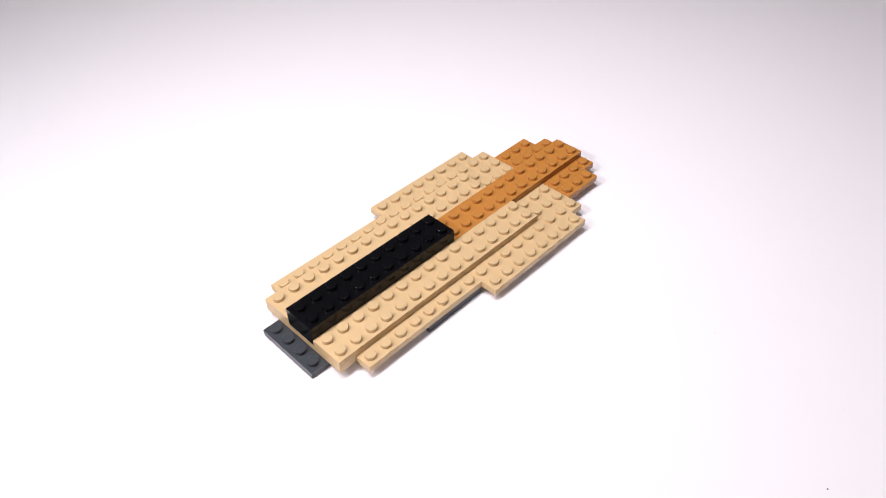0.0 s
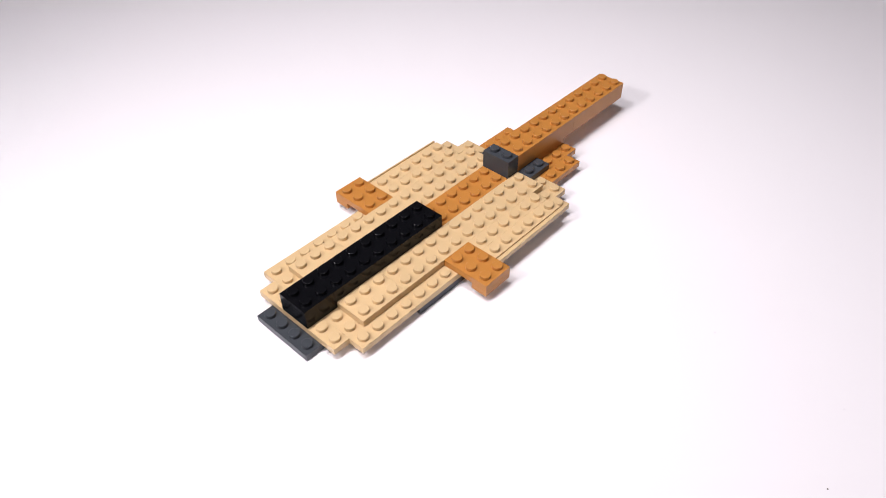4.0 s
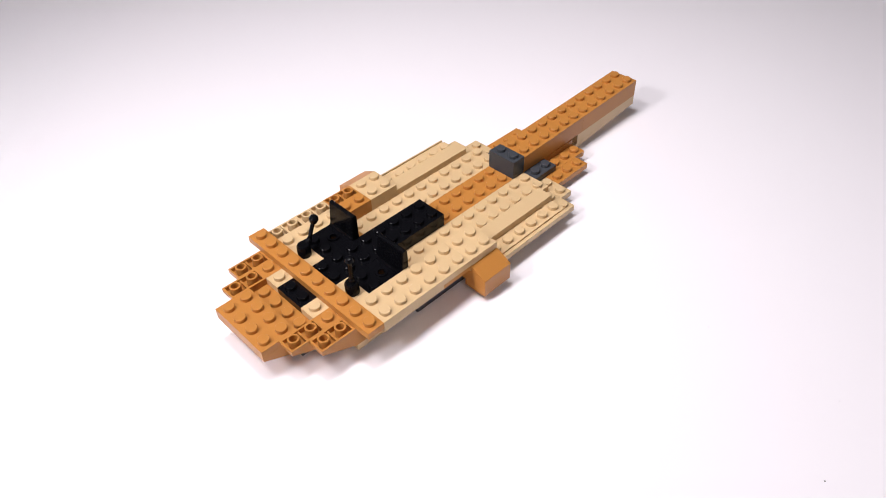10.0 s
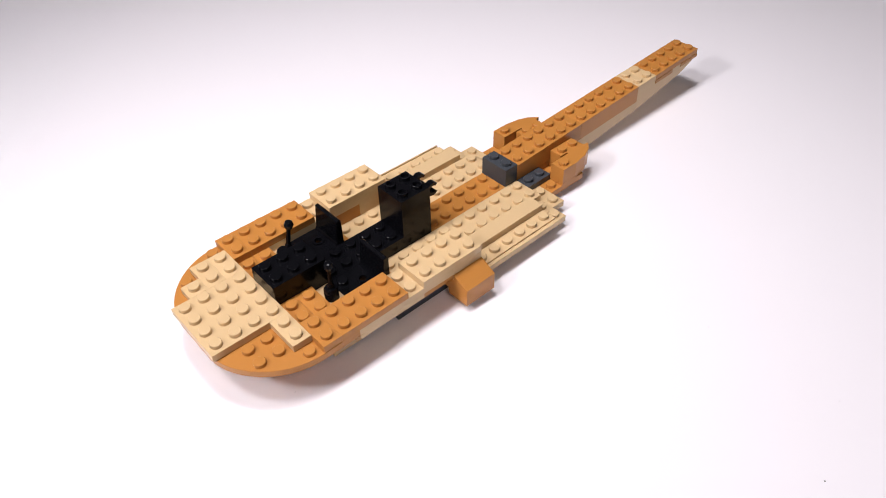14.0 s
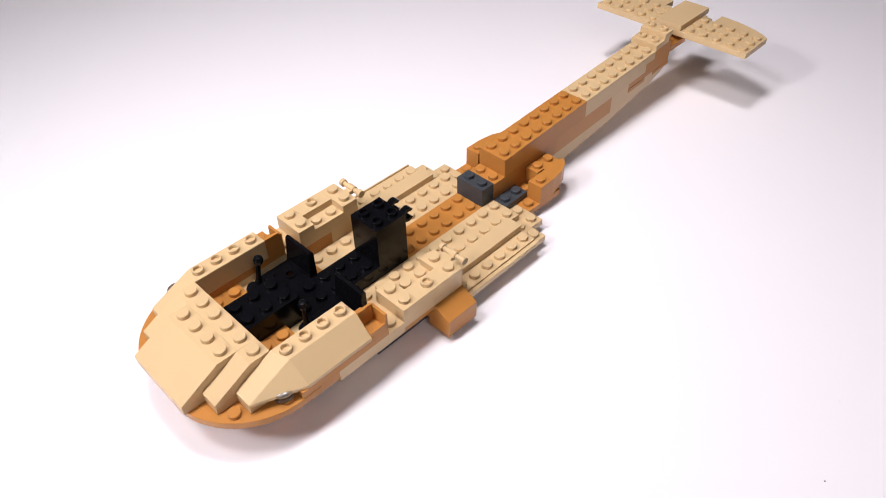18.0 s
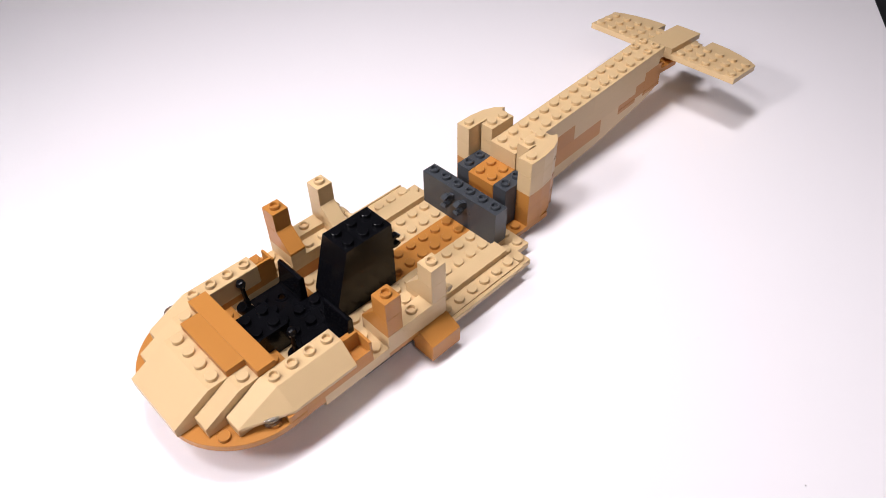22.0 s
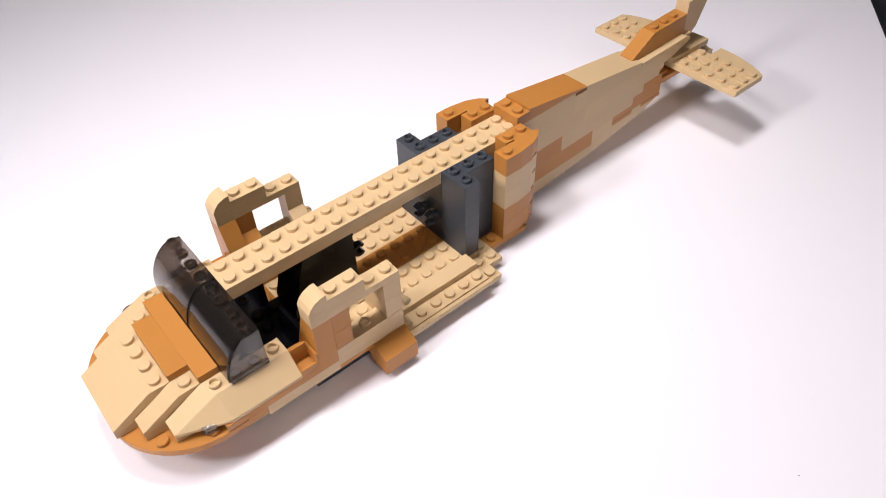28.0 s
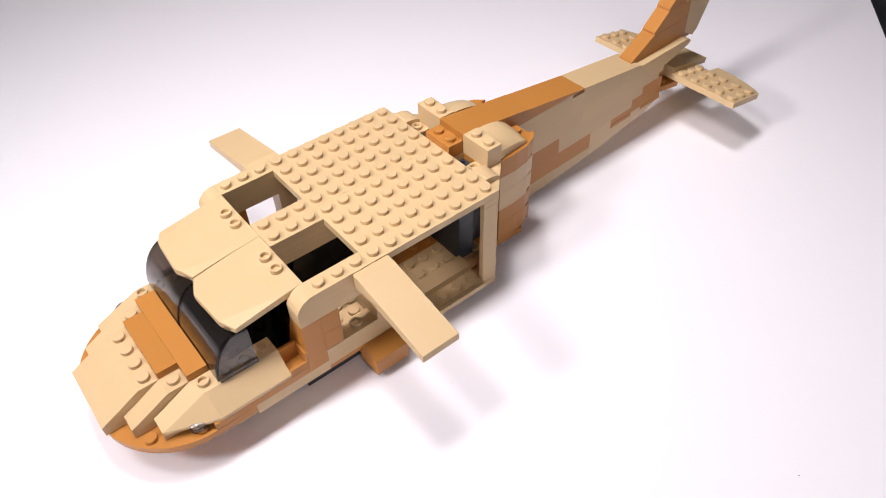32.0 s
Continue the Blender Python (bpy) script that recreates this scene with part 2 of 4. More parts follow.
def piece(name, mat, t, prims, label="", tail=False, moves=None, subs=()):
    """One moulded brick, set on the model at t seconds. moves: other poses before or after, as (t, pose). subs: its own parts, as (name, solids, label)."""
    (x0, x1), (y0, y1), (z0, z1) = [extent(prims, k) for k in range(3)]
    o = Vector(((x0 + x1) / 2, (y0 + y1) / 2, z0))
    ob = new(name, mesh_of(name, mat, prims, o))
    ob.parent = helicopter
    if label:
        tagged(ob, label)
    for sub, solids, text in subs:
        at = Vector([sum(extent(solids, k)) / 2 for k in range(2)] + [extent(solids, 2)[0]])
        small = new(sub, mesh_of(sub, mat, solids, at))
        small.parent = ob
        small.location = at - o
        if text:
            tagged(small, text)
    home = (TAIL if tail else Matrix()) @ Matrix.Translation(o)
    ob.matrix_basis = home
    size = (x1 - x0, y1 - y0)
    stages = [(when, m @ Matrix.Translation(o)) for when, m in ((0, TAIL_EARLY), (9.14, TAIL_MIDDLE), (10.33, TAIL_LATER), (11.4, TAIL))]
    sags = [k for k in stages if k[0] > t] if tail else []
    flat = [m for when, m in stages if when <= t][-1] if tail else home
    PIECES.append((ob, t, home, flat, sags, size, [(*m, Matrix.Translation(o)) for m in moves or []]))
    return ob


def pair(name, mat, t_right, t_left, prims, label="", subs=(), **more):
    """A piece on the right side and its mirror on the left."""
    mirror = [(sub, flip(solids), text) for sub, solids, text in subs]
    return piece(name, mat, t_right, prims, label, subs=subs, **more), piece(name, mat, t_left, flip(prims), label, subs=mirror, **more)


LIE_PLANE = pose(-0.14667, 0.00355, -0.02752, 0, 0, -21.75)
LIE_CROSS = pose(0.40927, -0.13117, -0.02112, 0, 0, 175.88)
# the same spot on the paper before the model was nudged
LIE_CROSS_FIRST = pose(-0.00631, 0.00950, 0, 0, 0, -7.465).inverted() @ pose(-0.00971, 0.01017, 0, 0, 0, -6.960) @ LIE_CROSS

TUBE = ((0.3, -0.85), (0.3, 0.45), (0.28, 0.5), (0.215, 0.5), (0.2, 0.45), (0.2, -0.6), (0.0, -0.6))


def inverted(axis, out, mid, far, e0, e1, h0, h1):
    """Inverted slope from its thin lip (out) to its body (mid to far), the top hollowed; returns body and ribs with tubes."""
    w = 0.1
    bm = bmesh.new()

    def at(c, e, h):
        return (c * U, e * U, h * PH) if axis == "y" else (e * U, c * U, h * PH)
    pts = [(far - G, h0), (mid, h0), (out + G, h1 - 0.67), (out + G, h1 - 0.004), (mid, h1 - 0.004), (far - G, h1 - 0.004)]
    low, top = [[bm.verts.new(at(c, e, h)) for c, h in pts] for e in (e0 + G, e1 - G)]
    bm.faces.new(low)
    bm.faces.new(top)
    for k in (0, 1, 2, 4, 5):
        bm.faces.new((low[k], low[(k + 1) % 6], top[(k + 1) % 6], top[k]))
    rim = [low[3], low[4], top[4], top[3]]
    corners = [(out + w, e0 + w), (mid - w, e0 + w), (mid - w, e1 - w), (out + w, e1 - w)]
    edge = [bm.verts.new(at(c, e, h1 - 0.004)) for c, e in corners]
    deep = [bm.verts.new(at(c, e, h1 - 0.6 - 0.3 * (c - out) / (mid - out))) for c, e in corners]
    for upper, lower in ((rim, edge), (edge, deep)):
        for k in range(4):
            bm.faces.new((upper[k], upper[(k + 1) % 4], lower[(k + 1) % 4], lower[k]))
    bm.faces.new(deep)
    bmesh.ops.recalc_face_normals(bm, faces=bm.faces)
    bm.verts.index_update()
    body = ([tuple(v.co) for v in bm.verts], [[v.index for v in f.verts] for f in bm.faces], False)
    bm.free()
    inside = []
    for k in range(1, round(e1 - e0)):
        e = e0 + k
        inside.append(("rib", [prism(axis, [(mid - w, h1 - 0.92), (out + w, h1 - 0.65), (out + w, h1 - 0.02), (mid - w, h1 - 0.02)], e - w / 2, e + w / 2, 0)], ""))
    for i in range(round(mid - out)):
        if i:
            c, d = (out + i - 0.05, out + i + 0.05), (e0 + w, e1 - w)
            inside.append(("rib", [box(*(c + d if axis == "y" else d + c), h1 - 0.8, h1 - 0.2, 0)], ""))
        for k in range(round(e1 - e0)):
            c, d = out + 0.5 + i, e0 + 0.5 + k
            inside.append(("tube", [lathe(TUBE, *((c, d) if axis == "y" else (d, c)), h1)], ""))
    return [body], inside


def inverted_side(a0, a1, y_out, y_mid, y_in, h0, h1):
    """Inverted slope that leans out to the model's right (y_out < y_mid < y_in)."""
    body, inside = inverted("a", y_out, y_mid, y_in, a0, a1, h0, h1)
    return body + studs(a0, a1, y_mid, y_in, h1), inside


def inverted_front(a_out, a_mid, a_in, y0, y1, h0, h1):
    """Inverted slope that leans out towards the nose."""
    body, inside = inverted("y", a_out, a_mid, a_in, y0, y1, h0, h1)
    return body + studs(a_mid, a_in, y0, y1, h1), inside


# base: dark plates on the paper, tan and orange-brown plates on them
for a0, a1, y0, y1 in ((-1, 3, -2, 2), (3, 5, -2, 2), (5, 9, -4, 0), (5, 9, 0, 4), (9, 13, -3, 3), (13, 17, -3, 3)):
    piece("plate", DARK, 0, plate(a0, a1, y0, y1, 0), "dark grey base plate lying on the paper")
piece("plate", TAN, 0, plate(0, 1, -3, 3, 1))
pair("plate", TAN, 0, 0, plate(1, 9, -4, 0, 1))
pair("plate", TAN, 0, 0, plate(9, 17, -5, -1, 1))
pair("plate", TAN, 0, 0, plate(17, 18, -4, -1, 1))
piece("plate", NOUGAT, 0, plate(9, 18, -1, 1, 1))
piece("plate", NOUGAT, 0, plate(18, 22, -2, 2, 1))
piece("plate", NOUGAT, 0, plate(18, 21, -2, 2, 0))
pair("plate", NOUGAT, 0, 0, plate(18, 21, -3, -2, 1))
piece("long_brick", BLACK, 0, plate(0, 10, -1, 1, 2, 5), "glossy black two by ten brick")

# second layer
early = pose(-2 * U, 0, 0)
for side in (1, -1):
    for a0, a1, t in ((2, 5, 0.67), (5, 17, 1.07)):
        prims = plate(a0, a1, -3, -1, 2)
        piece("plate", TAN, t, prims if side == 1 else flip(prims), moves=[("before", 0.23, early)])
piece("plate", NOUGAT, 1.47, plate(10, 22, -1, 1, 2), moves=[("before", 0.23, pose(0, 0, 0))])
pair("plate", TAN, 1.87, 2.07, plate(10, 16, -4, -3, 2))
rail = [box(10, 16, -5.3, -5.0, 2.25, 2.75), box(10, 16, -5.3, -5.2, 2.7, 3)]
pair("rail_plate", TAN, 2.27, 2.27, plate(10, 16, -5, -4, 2), "tan plate with a sliding-door rail", subs=[("rail", rail, "")])
pair("plate", DARK, 2.6, 2.6, plate(17, 19, -2, -1, 2))
pair("plate", NOUGAT, 3.05, 3.05, plate(8, 10, -6, -3, 2) + [box(8, 10, -6, -5, 1, 2)], "orange-brown plate sticking out at the side")
piece("brick", DARK, 3.4, plate(16, 17, -1, 1, 3, 6), "dark grey one by two brick")

# tail boom, first layer
piece("brick", NOUGAT, 3.8, plate(17, 23, -1, 1, 3, 6), tail=True)
piece("brick", NOUGAT, 4.0, plate(23, 29, -1, 1, 3, 6), tail=True)
piece("inverted_slope", TAN, 4.2, [prism("y", [(22.5, 1.2), (29, 2.0), (29, 2.995), (22.5, 2.995)], -1 + G, 1 - G)], tail=True)
pair("tile", TAN, 4.4, 4.6, tile(10, 16, -4, -3, 3), "smooth tan tile")
pair("plate", NOUGAT, 5.0, 4.8, plate(2, 6, -3, -1, 3))
side_slope = [prism("a", [(-4 - G, 3), (-4.6, 3), (-4.6, 0.99), (-6.01, 0.99), (-6.01, 3.7), (-5.01, 4.95), (-5.01, 3.99), (-4 - G, 3.99)], 8 - 0.008, 10 + 0.008)] + studs(8, 10, -5, -4, 4)
pair("slope", NOUGAT, 5.2, 5.3, side_slope, "orange-brown slope at the end of the side sponson")
pair("plate", TAN, 5.93, 5.42, plate(8, 10, -5, -3, 4) + [box(8, 10, -4, -3, 3, 4)])

# nose floor
block, inside = inverted_front(-3, -1, 0, 0, 2, 1, 4)
piece("inverted_slope", NOUGAT, 5.93, block, "orange-brown inverted slope with open tubes", subs=inside)
block, inside = inverted_front(-3, -1, 0, -2, 0, 1, 4)
piece("inverted_slope", NOUGAT, 6.4, block, "orange-brown inverted slope with open tubes", subs=inside)
block, inside = inverted_side(6, 8, -5, -4, -3, 2, 5)
pair("inverted_slope", NOUGAT, 6.73, 6.4, block, subs=inside)
block, inside = inverted_side(4, 6, -5, -4, -3, 2, 5)
pair("inverted_slope", TAN, 7.13, 6.73, block, subs=inside)
block, inside = inverted_side(2, 4, -5, -4, -3, 2, 5)
pair("inverted_slope", TAN, 7.53, 7.13, block, subs=inside)
corner = [box(0, 2, -2, -1, 2, 5), box(1, 2, -3, -2 - 2 * G, 2, 5)] + [stud(0.5, -1.5, 5), stud(1.5, -1.5, 5), stud(1.5, -2.5, 5)]
pair("corner_brick", TAN, 7.77, 7.55, corner, "tan corner brick")


def lever(a, y, h, lean):
    m = Matrix.Rotation(radians(lean), 4, "Y")
    stick = [lathe(((0.13, 0), (0.11, 4.9), (0.1, 5.4)), a, y, h + 0.6, 12, m), lathe(((0.16, 1.6), (0.17, 2.6), (0.12, 2.8)), a, y, h + 0.6, 12, m)]
    knob = [lathe(((0.0, 4.9), (0.19, 5.15), (0.26, 5.65), (0.19, 6.15), (0.0, 6.4)), a, y, h + 0.6, 12, m)]
    return [lathe(((0.37, 0), (0.37, 2.5), (0.3, 2.8), (0.0, 2.8)), a, y, h)], [("stick", stick, ""), ("knob", knob, "")]


piece("plate", TAN, 7.93, [box(2, 3, 1, 3, 4, 5)], "smooth tan plate under the control lever")
lever_base, lever_parts = lever(2.5, 2.0, 4, 24)
piece("control_lever", BLACK, 7.93, lever_base, "black control lever with a ball top", moves=[("after", 12.87, pose(0, 0, 0, 0, -12, 0)), ("forward", 19.65, pose(0.2 * U, 0.15 * U, 0.7 * PH, 0, -26, 0))], subs=lever_parts)
piece("plate", TAN, 8.33, [box(2, 3, -3, -1, 4, 5)], "smooth tan plate under the control lever")
lever_base, lever_parts = lever(2.5, -2.0, 4, 2)
piece("control_lever", BLACK, 8.33, lever_base, "black control lever with a ball top", subs=lever_parts)


def seat(y0, y1):
    m = (y0 + y1) / 2
    back = [(4.9, 4), (5.45, 4), (5.45, 8.6), (5.3, 9), (5.15, 8.8), (5.0, 5.4), (4.9, 5)]
    base = [box(3, 4.2, y0, y1, 4, 5), box(4.18, 4.7, y0, m - 0.2, 4, 5), box(4.18, 4.7, m + 0.2, y1, 4, 5), box(4.65, 5.0, y0, y1, 4, 4.99)]
    return base + [stud(3.5, m - 0.5, 5), stud(3.5, m + 0.5, 5), lathe(((0.34, -0.05), (0.34, 0.12), (0.2, 0.12), (0.19, -0.9)), 4.43, m, 5.02)], [("backrest", [prism("y", back, y0 + G, y1 - G, 0.03)], "")]


for t, y0 in ((8.33, 1), (8.77, -3)):
    cushion, back = seat(y0, y0 + 2)
    piece("seat", BLACK, t, cushion, "glossy black cockpit seat", subs=back)
piece("plate", NOUGAT, 8.77, plate(-3, -1, -2, 2, 4))
block, inside = inverted_front(-2, 0, 1, -3, -2, 2, 5)
pair("inverted_slope", NOUGAT, 9.45, 9.15, block, subs=inside)
block, inside = inverted_front(-1, 1, 2, -4, -3, 2, 5)
pair("inverted_slope", NOUGAT, 9.5, 9.2, block, subs=inside)
piece("inverted_slope", TAN, 9.15, [prism("y", [(22, 0.3), (29, 1.3), (29, 1.995), (22.5, 1.195), (22, 1.195)], -1 + G, 1 - G)], tail=True)
piece("plate", NOUGAT, 9.93, plate(1, 2, -5, 5, 5))
pair("plate", TAN, 9.93, 11.13, plate(2, 8, -5, -3, 5))
pair("brick", TAN, 9.93, 11.13, plate(8, 10, -5, -3, 5, 6))

# tail boom, longer
boom = [(29, 1.3), (34, 2.9), (36, 4.6), (36, 5), (31, 5), (31, 5.99), (29, 5.99)]
piece("tail_brick", TAN, 10.37, [prism("y", boom, -1 + G, 1 - G)] + studs(29, 31, -1, 1, 6), "tan brick of the tail boom with a rising underside", tail=True)
piece("plate", NOUGAT, 10.37, plate(31, 36, -1, 1, 5), tail=True)
pair("plate", NOUGAT, 10.36, 10.36, [box(31, 33, -1.03, -0.9, 4.3, 5.0), box(34, 36, -1.03, -0.9, 4.4, 5.0)], tail=True)


def finlet(h0, h1):
    """Side fairing of the tail root, its outer edge swept in to a point; small slots in the flank."""
    head, rear = [(20, -1.9), (20.6, -1.9), (20.6, -2), (19, -2), (19, -3), (20.2, -3.0), (21.2, -2.85)], [(21.9, -2.55), (22.4, -2.1), (22.1, -2.05), (22, -1.9), (22, -1.02), (20, -1.02)]
    slot = [(21.4, -2.77), (21.4, -2.4), (21.8, -2.3), (21.8, -2.6)]
    return [prism("h", head + slot + rear, h0, h0 + 0.4, 0), prism("h", head + rear, h0 + 0.4, h1 - 0.006, 0.012), stud(19.5, -2.5, h1), stud(20.5, -1.5, h1), stud(21.5, -1.5, h1)]


pair("wedge_brick", NOUGAT, 10.37, 10.37, finlet(2, 5), "orange-brown swept fairing brick beside the tail root")


def nose_half(h):
    out = [(1 - G, -G), (-3.94, -G), (-3.94, -1.4)]
    out += [(-3.94 * math.cos(math.pi / 2 * i / 14), -1.4 - 3.62 * math.sin(math.pi / 2 * i / 14) ** 1.12) for i in range(1, 14)]
    out += [(0, -5.02), (1 - G, -5.02)]
    cells = [(a + 0.5, -y - 0.5) for a in range(-4, 1) for y in range(0, 5)]
    keep = [(a, y) for a, y in cells if (a > -0.1) or (((a - 0.35) / 4.1) ** 2 + (max(0, -y + 0.3 - 1.5) / 3.6) ** 2 < 1.0)]
    return [prism("h", out, h, h + 0.998, 0.02)], [("stud", [stud(a, y, h + 1)], "") for a, y in keep]


nose, knobs = nose_half(5)
pair("rounded_plate", NOUGAT, 10.77, 11.13, nose, "orange-brown rounded nose plate", subs=knobs)
piece("brick", BLACK, 11.5, plate(0, 3, -1, 1, 6, 9) + [box(2, 3, -1, 1, 5, 6)], "glossy black instrument console brick")
clips = []
for y in (-0.5, 0.5):
    clips.append(("clip", [box(9.98, 10.2, y - 0.18, y + 0.18, 8.9, 10.1), clip_ring(10.5, y, 9.5, 1)], ""))
piece("brick", BLACK, 11.83, plate(8, 10, -1, 1, 5, 8))
piece("clip_brick", BLACK, 11.87, [box(8, 10, -1, 1, 8, 11)] + studs(8, 10, -1, 1, 11, True), "black brick with two clips at the back", subs=clips)
pair("plate", TAN, 12.35, 12.25, plate(6, 10, -5, -3, 6))
piece("plate", NOUGAT, 12.83, plate(0, 1, -5, -3, 6))
piece("plate", NOUGAT, 12.83, plate(0, 1, 3, 5, 6), moves=[("first", 13.27, pose(0.95 * U, 0, 0.15 * PH))])
pair("plate", NOUGAT, 12.87, 13.27, plate(1, 5, -5, -3, 6))
piece("plate", TAN, 13.3, plate(-4, 0, -2, 2, 6), "tan four by four plate on the nose")
pair("plate", TAN, 13.77, 13.8, plate(-1, 0, -4, -2, 6))
pair("plate", TAN, 14.27, 13.8, plate(-2, -1, -4, -2, 6) + plate(-3, -2, -3, -2, 6))


def lamp_prims(a, y, h):
    """Two stacked round plates of clear plastic."""
    disc = ((0.0, 0), (0.3, 0), (0.3, 0.22), (0.44, 0.26), (0.46, 0.4), (0.46, 0.78), (0.42, 0.86), (0.0, 0.88))
    return [lathe(disc, a, y, h), lathe(((0.0, 0.9), (0.3, 0.9), (0.3, 1.1), (0.44, 1.14), (0.46, 1.28), (0.46, 1.6), (0.4, 1.7), (0.0, 1.72)), a, y, h)]


pair("headlight", CLEAR, 14.9, 14.37, lamp_prims(-0.5, -4.3, 5.9), "clear round headlight under the side wedge")


def wedge():
    """Long side wedge of the cockpit: flat top, outer flank and nose end slope down."""
    top = [(0, -3 - G), (4 - G, -3 - G), (4 - G, -4), (0.3, -4)]
    low = [(-2, -3 - G), (4 - G, -3 - G), (4 - G, -5), (0.4, -5), (-2, -4)]
    bm = bmesh.new()
    t = [bm.verts.new((p[0] * U, p[1] * U, 9.99 * PH)) for p in top]
    l = [bm.verts.new((p[0] * U, p[1] * U, 7.5 * PH)) for p in low]
    b = [bm.verts.new((p[0] * U, p[1] * U, 7.0 * PH)) for p in low]
    bm.faces.new(t)
    bm.faces.new(b)
    for i in range(5):
        bm.faces.new((b[i], b[(i + 1) % 5], l[(i + 1) % 5], l[i]))
    bm.faces.new((l[0], l[1], t[1], t[0]))
    bm.faces.new((l[1], l[2], t[2], t[1]))
    bm.faces.new((l[2], l[3], t[3], t[2]))
    bm.faces.new((l[3], l[4], t[3]))
    bm.faces.new((l[4], l[0], t[0], t[3]))
    bmesh.ops.recalc_face_normals(bm, faces=bm.faces)
    bmesh.ops.bevel(bm, geom=list(bm.edges), offset=0.025 * U, segments=1, affect="EDGES")
    bm.verts.index_update()
    out = ([tuple(v.co) for v in bm.verts], [[v.index for v in f.verts] for f in bm.faces], False)
    bm.free()
    return [out] + studs(0, 4, -4, -3, 10, True)


pair("wedge_brick", TAN, 15.5, 15.2, wedge(), "tan wedge brick with open studs along the cockpit side")


def panel(y):
    """Hollow corner panel: floor, rear wall, tall inner wall and a low outer lip; y is its outer edge."""
    return [box(4, 5, y, y + 1, 7, 7.5), box(4.86, 5, y, y + 1, 7.5, 9.6), box(4, 4.86, y + 0.86, y + 1, 7.5, 9.99), prism("a", [(y + 0.12, 7.5), (y + G, 7.5), (y + G, 8.2), (y + 0.12, 8.2)], 4 + G, 5 - G, 0.01)]


piece("panel", NOUGAT, 15.8, panel(-5), "hollow orange-brown corner panel")
piece("panel", NOUGAT, 15.7, flip(panel(-4)), "hollow orange-brown corner panel")
pair("plate", TAN, 15.9, 15.9, plate(6, 7, -5, -3, 7))
pair("jumper_plate", TAN, 16.0, 16.0, [box(7, 9, -5, -4, 7, 8), stud(8, -4.5, 8, True)], "tan jumper plate with one open stud")
bar = [rod((10.45, -3.1, 7.9), (10.45, -4.8, 7.9), 0.15)] + [rod((10.45, y, 7.9), (10.45, y - 0.22, 7.9), 0.23) for y in (-3.1, -4.58)] + [rod((10.45, -3.7, 7.9), (10.45, -4.2, 7.9), 0.21), box(9.95, 10.5, -4.15, -3.75, 7.35, 7.95)]
pair("bar_plate", TAN, 16.1, 16.1, plate(9, 10, -5, -3, 7), "tan plate with a cross bar", subs=[("bar", bar, "")])

# tail end and tail plane; the plane sags a little on its hinge late on
SWING = pose(36.6 * U, 0, 6.9 * PH, 0, 13.0, 0) @ pose(-36.6 * U, 0, -8.2 * PH)
FLAT = pose(36.6 * U, 0, 8.2 * PH, 0, 3.0, 0) @ pose(-36.6 * U, 0, -8.2 * PH)
SET = pose(36.6 * U, 0, 8.2 * PH, 0, 7.0, 0) @ pose(-36.6 * U, 0, -8.4 * PH)
LEVEL = pose(36.6 * U, 0, 8.2 * PH, 0, 0.3, 0) @ pose(-36.6 * U, 0, -8.2 * PH)
SWINGS = ((17.4, FLAT), (18.73, LEVEL), (19.2, FLAT), (21.53, SET), (27.77, FLAT), (28.27, SWING))
DROOP = [("swing", t, m) for t, m in SWINGS]
piece("brick", NOUGAT, 16.1, plate(34, 36, -1, 1, 6, 9) + [box(33, 34, -1, 1, 6, 7.5)], tail=True)
piece("hinge_plate", NOUGAT, 16.2, [box(34.6, 37, -1, 1, 9, 10)] + studs(35, 37, -1, 1, 10), "orange-brown hinge plate at the tail end", tail=True, moves=[("after", 17.37, pose(1.2 * U, 0, -2.4 * PH)), *[("swing", t, m @ pose(1.2 * U, 0, -2.4 * PH)) for t, m in SWINGS]])
piece("hinge_finger", NOUGAT, 16.25, [box(35, 36.4, -0.6, 0.6, 7.6, 9)], tail=True)
piece("plate", TAN, 17.37, plate(38, 40, -3, 3, 7.6), tail=True, moves=[("lying", 16.73, LIE_CROSS), ("lying", 16.2, LIE_CROSS_FIRST), *DROOP])
piece("plate", TAN, 17.37, plate(40, 41, -1, 1, 7.6) + plate(41, 42, -1, 1, 6.6), tail=True, moves=[("lying", 16.73, LIE_CROSS), ("lying", 16.2, LIE_CROSS_FIRST), *DROOP])


def tail_plane():
    side = [(40.02, -2), (41.2, -2), (41.2, -2.4), (41.1, -3.4), (40.8, -4.6), (40.45, -5.5), (40.1, -6)]
    out = [(37, 6), (37, -6)] + side[::-1] + [(a, -y) for a, y in side]
    return [prism("h", out, 8.6, 9.6, 0.012)] + studs(37, 40, -6, 6, 9.6)


piece("tail_plane", TAN, 17.37, tail_plane(), "tan tail plane with swept rounded tips", tail=True, moves=[("lying", 16.8, LIE_PLANE), *DROOP])
piece("tile", TAN, 17.37, tile(37, 41, -1, 1, 9.6, 10.6), tail=True, moves=DROOP)

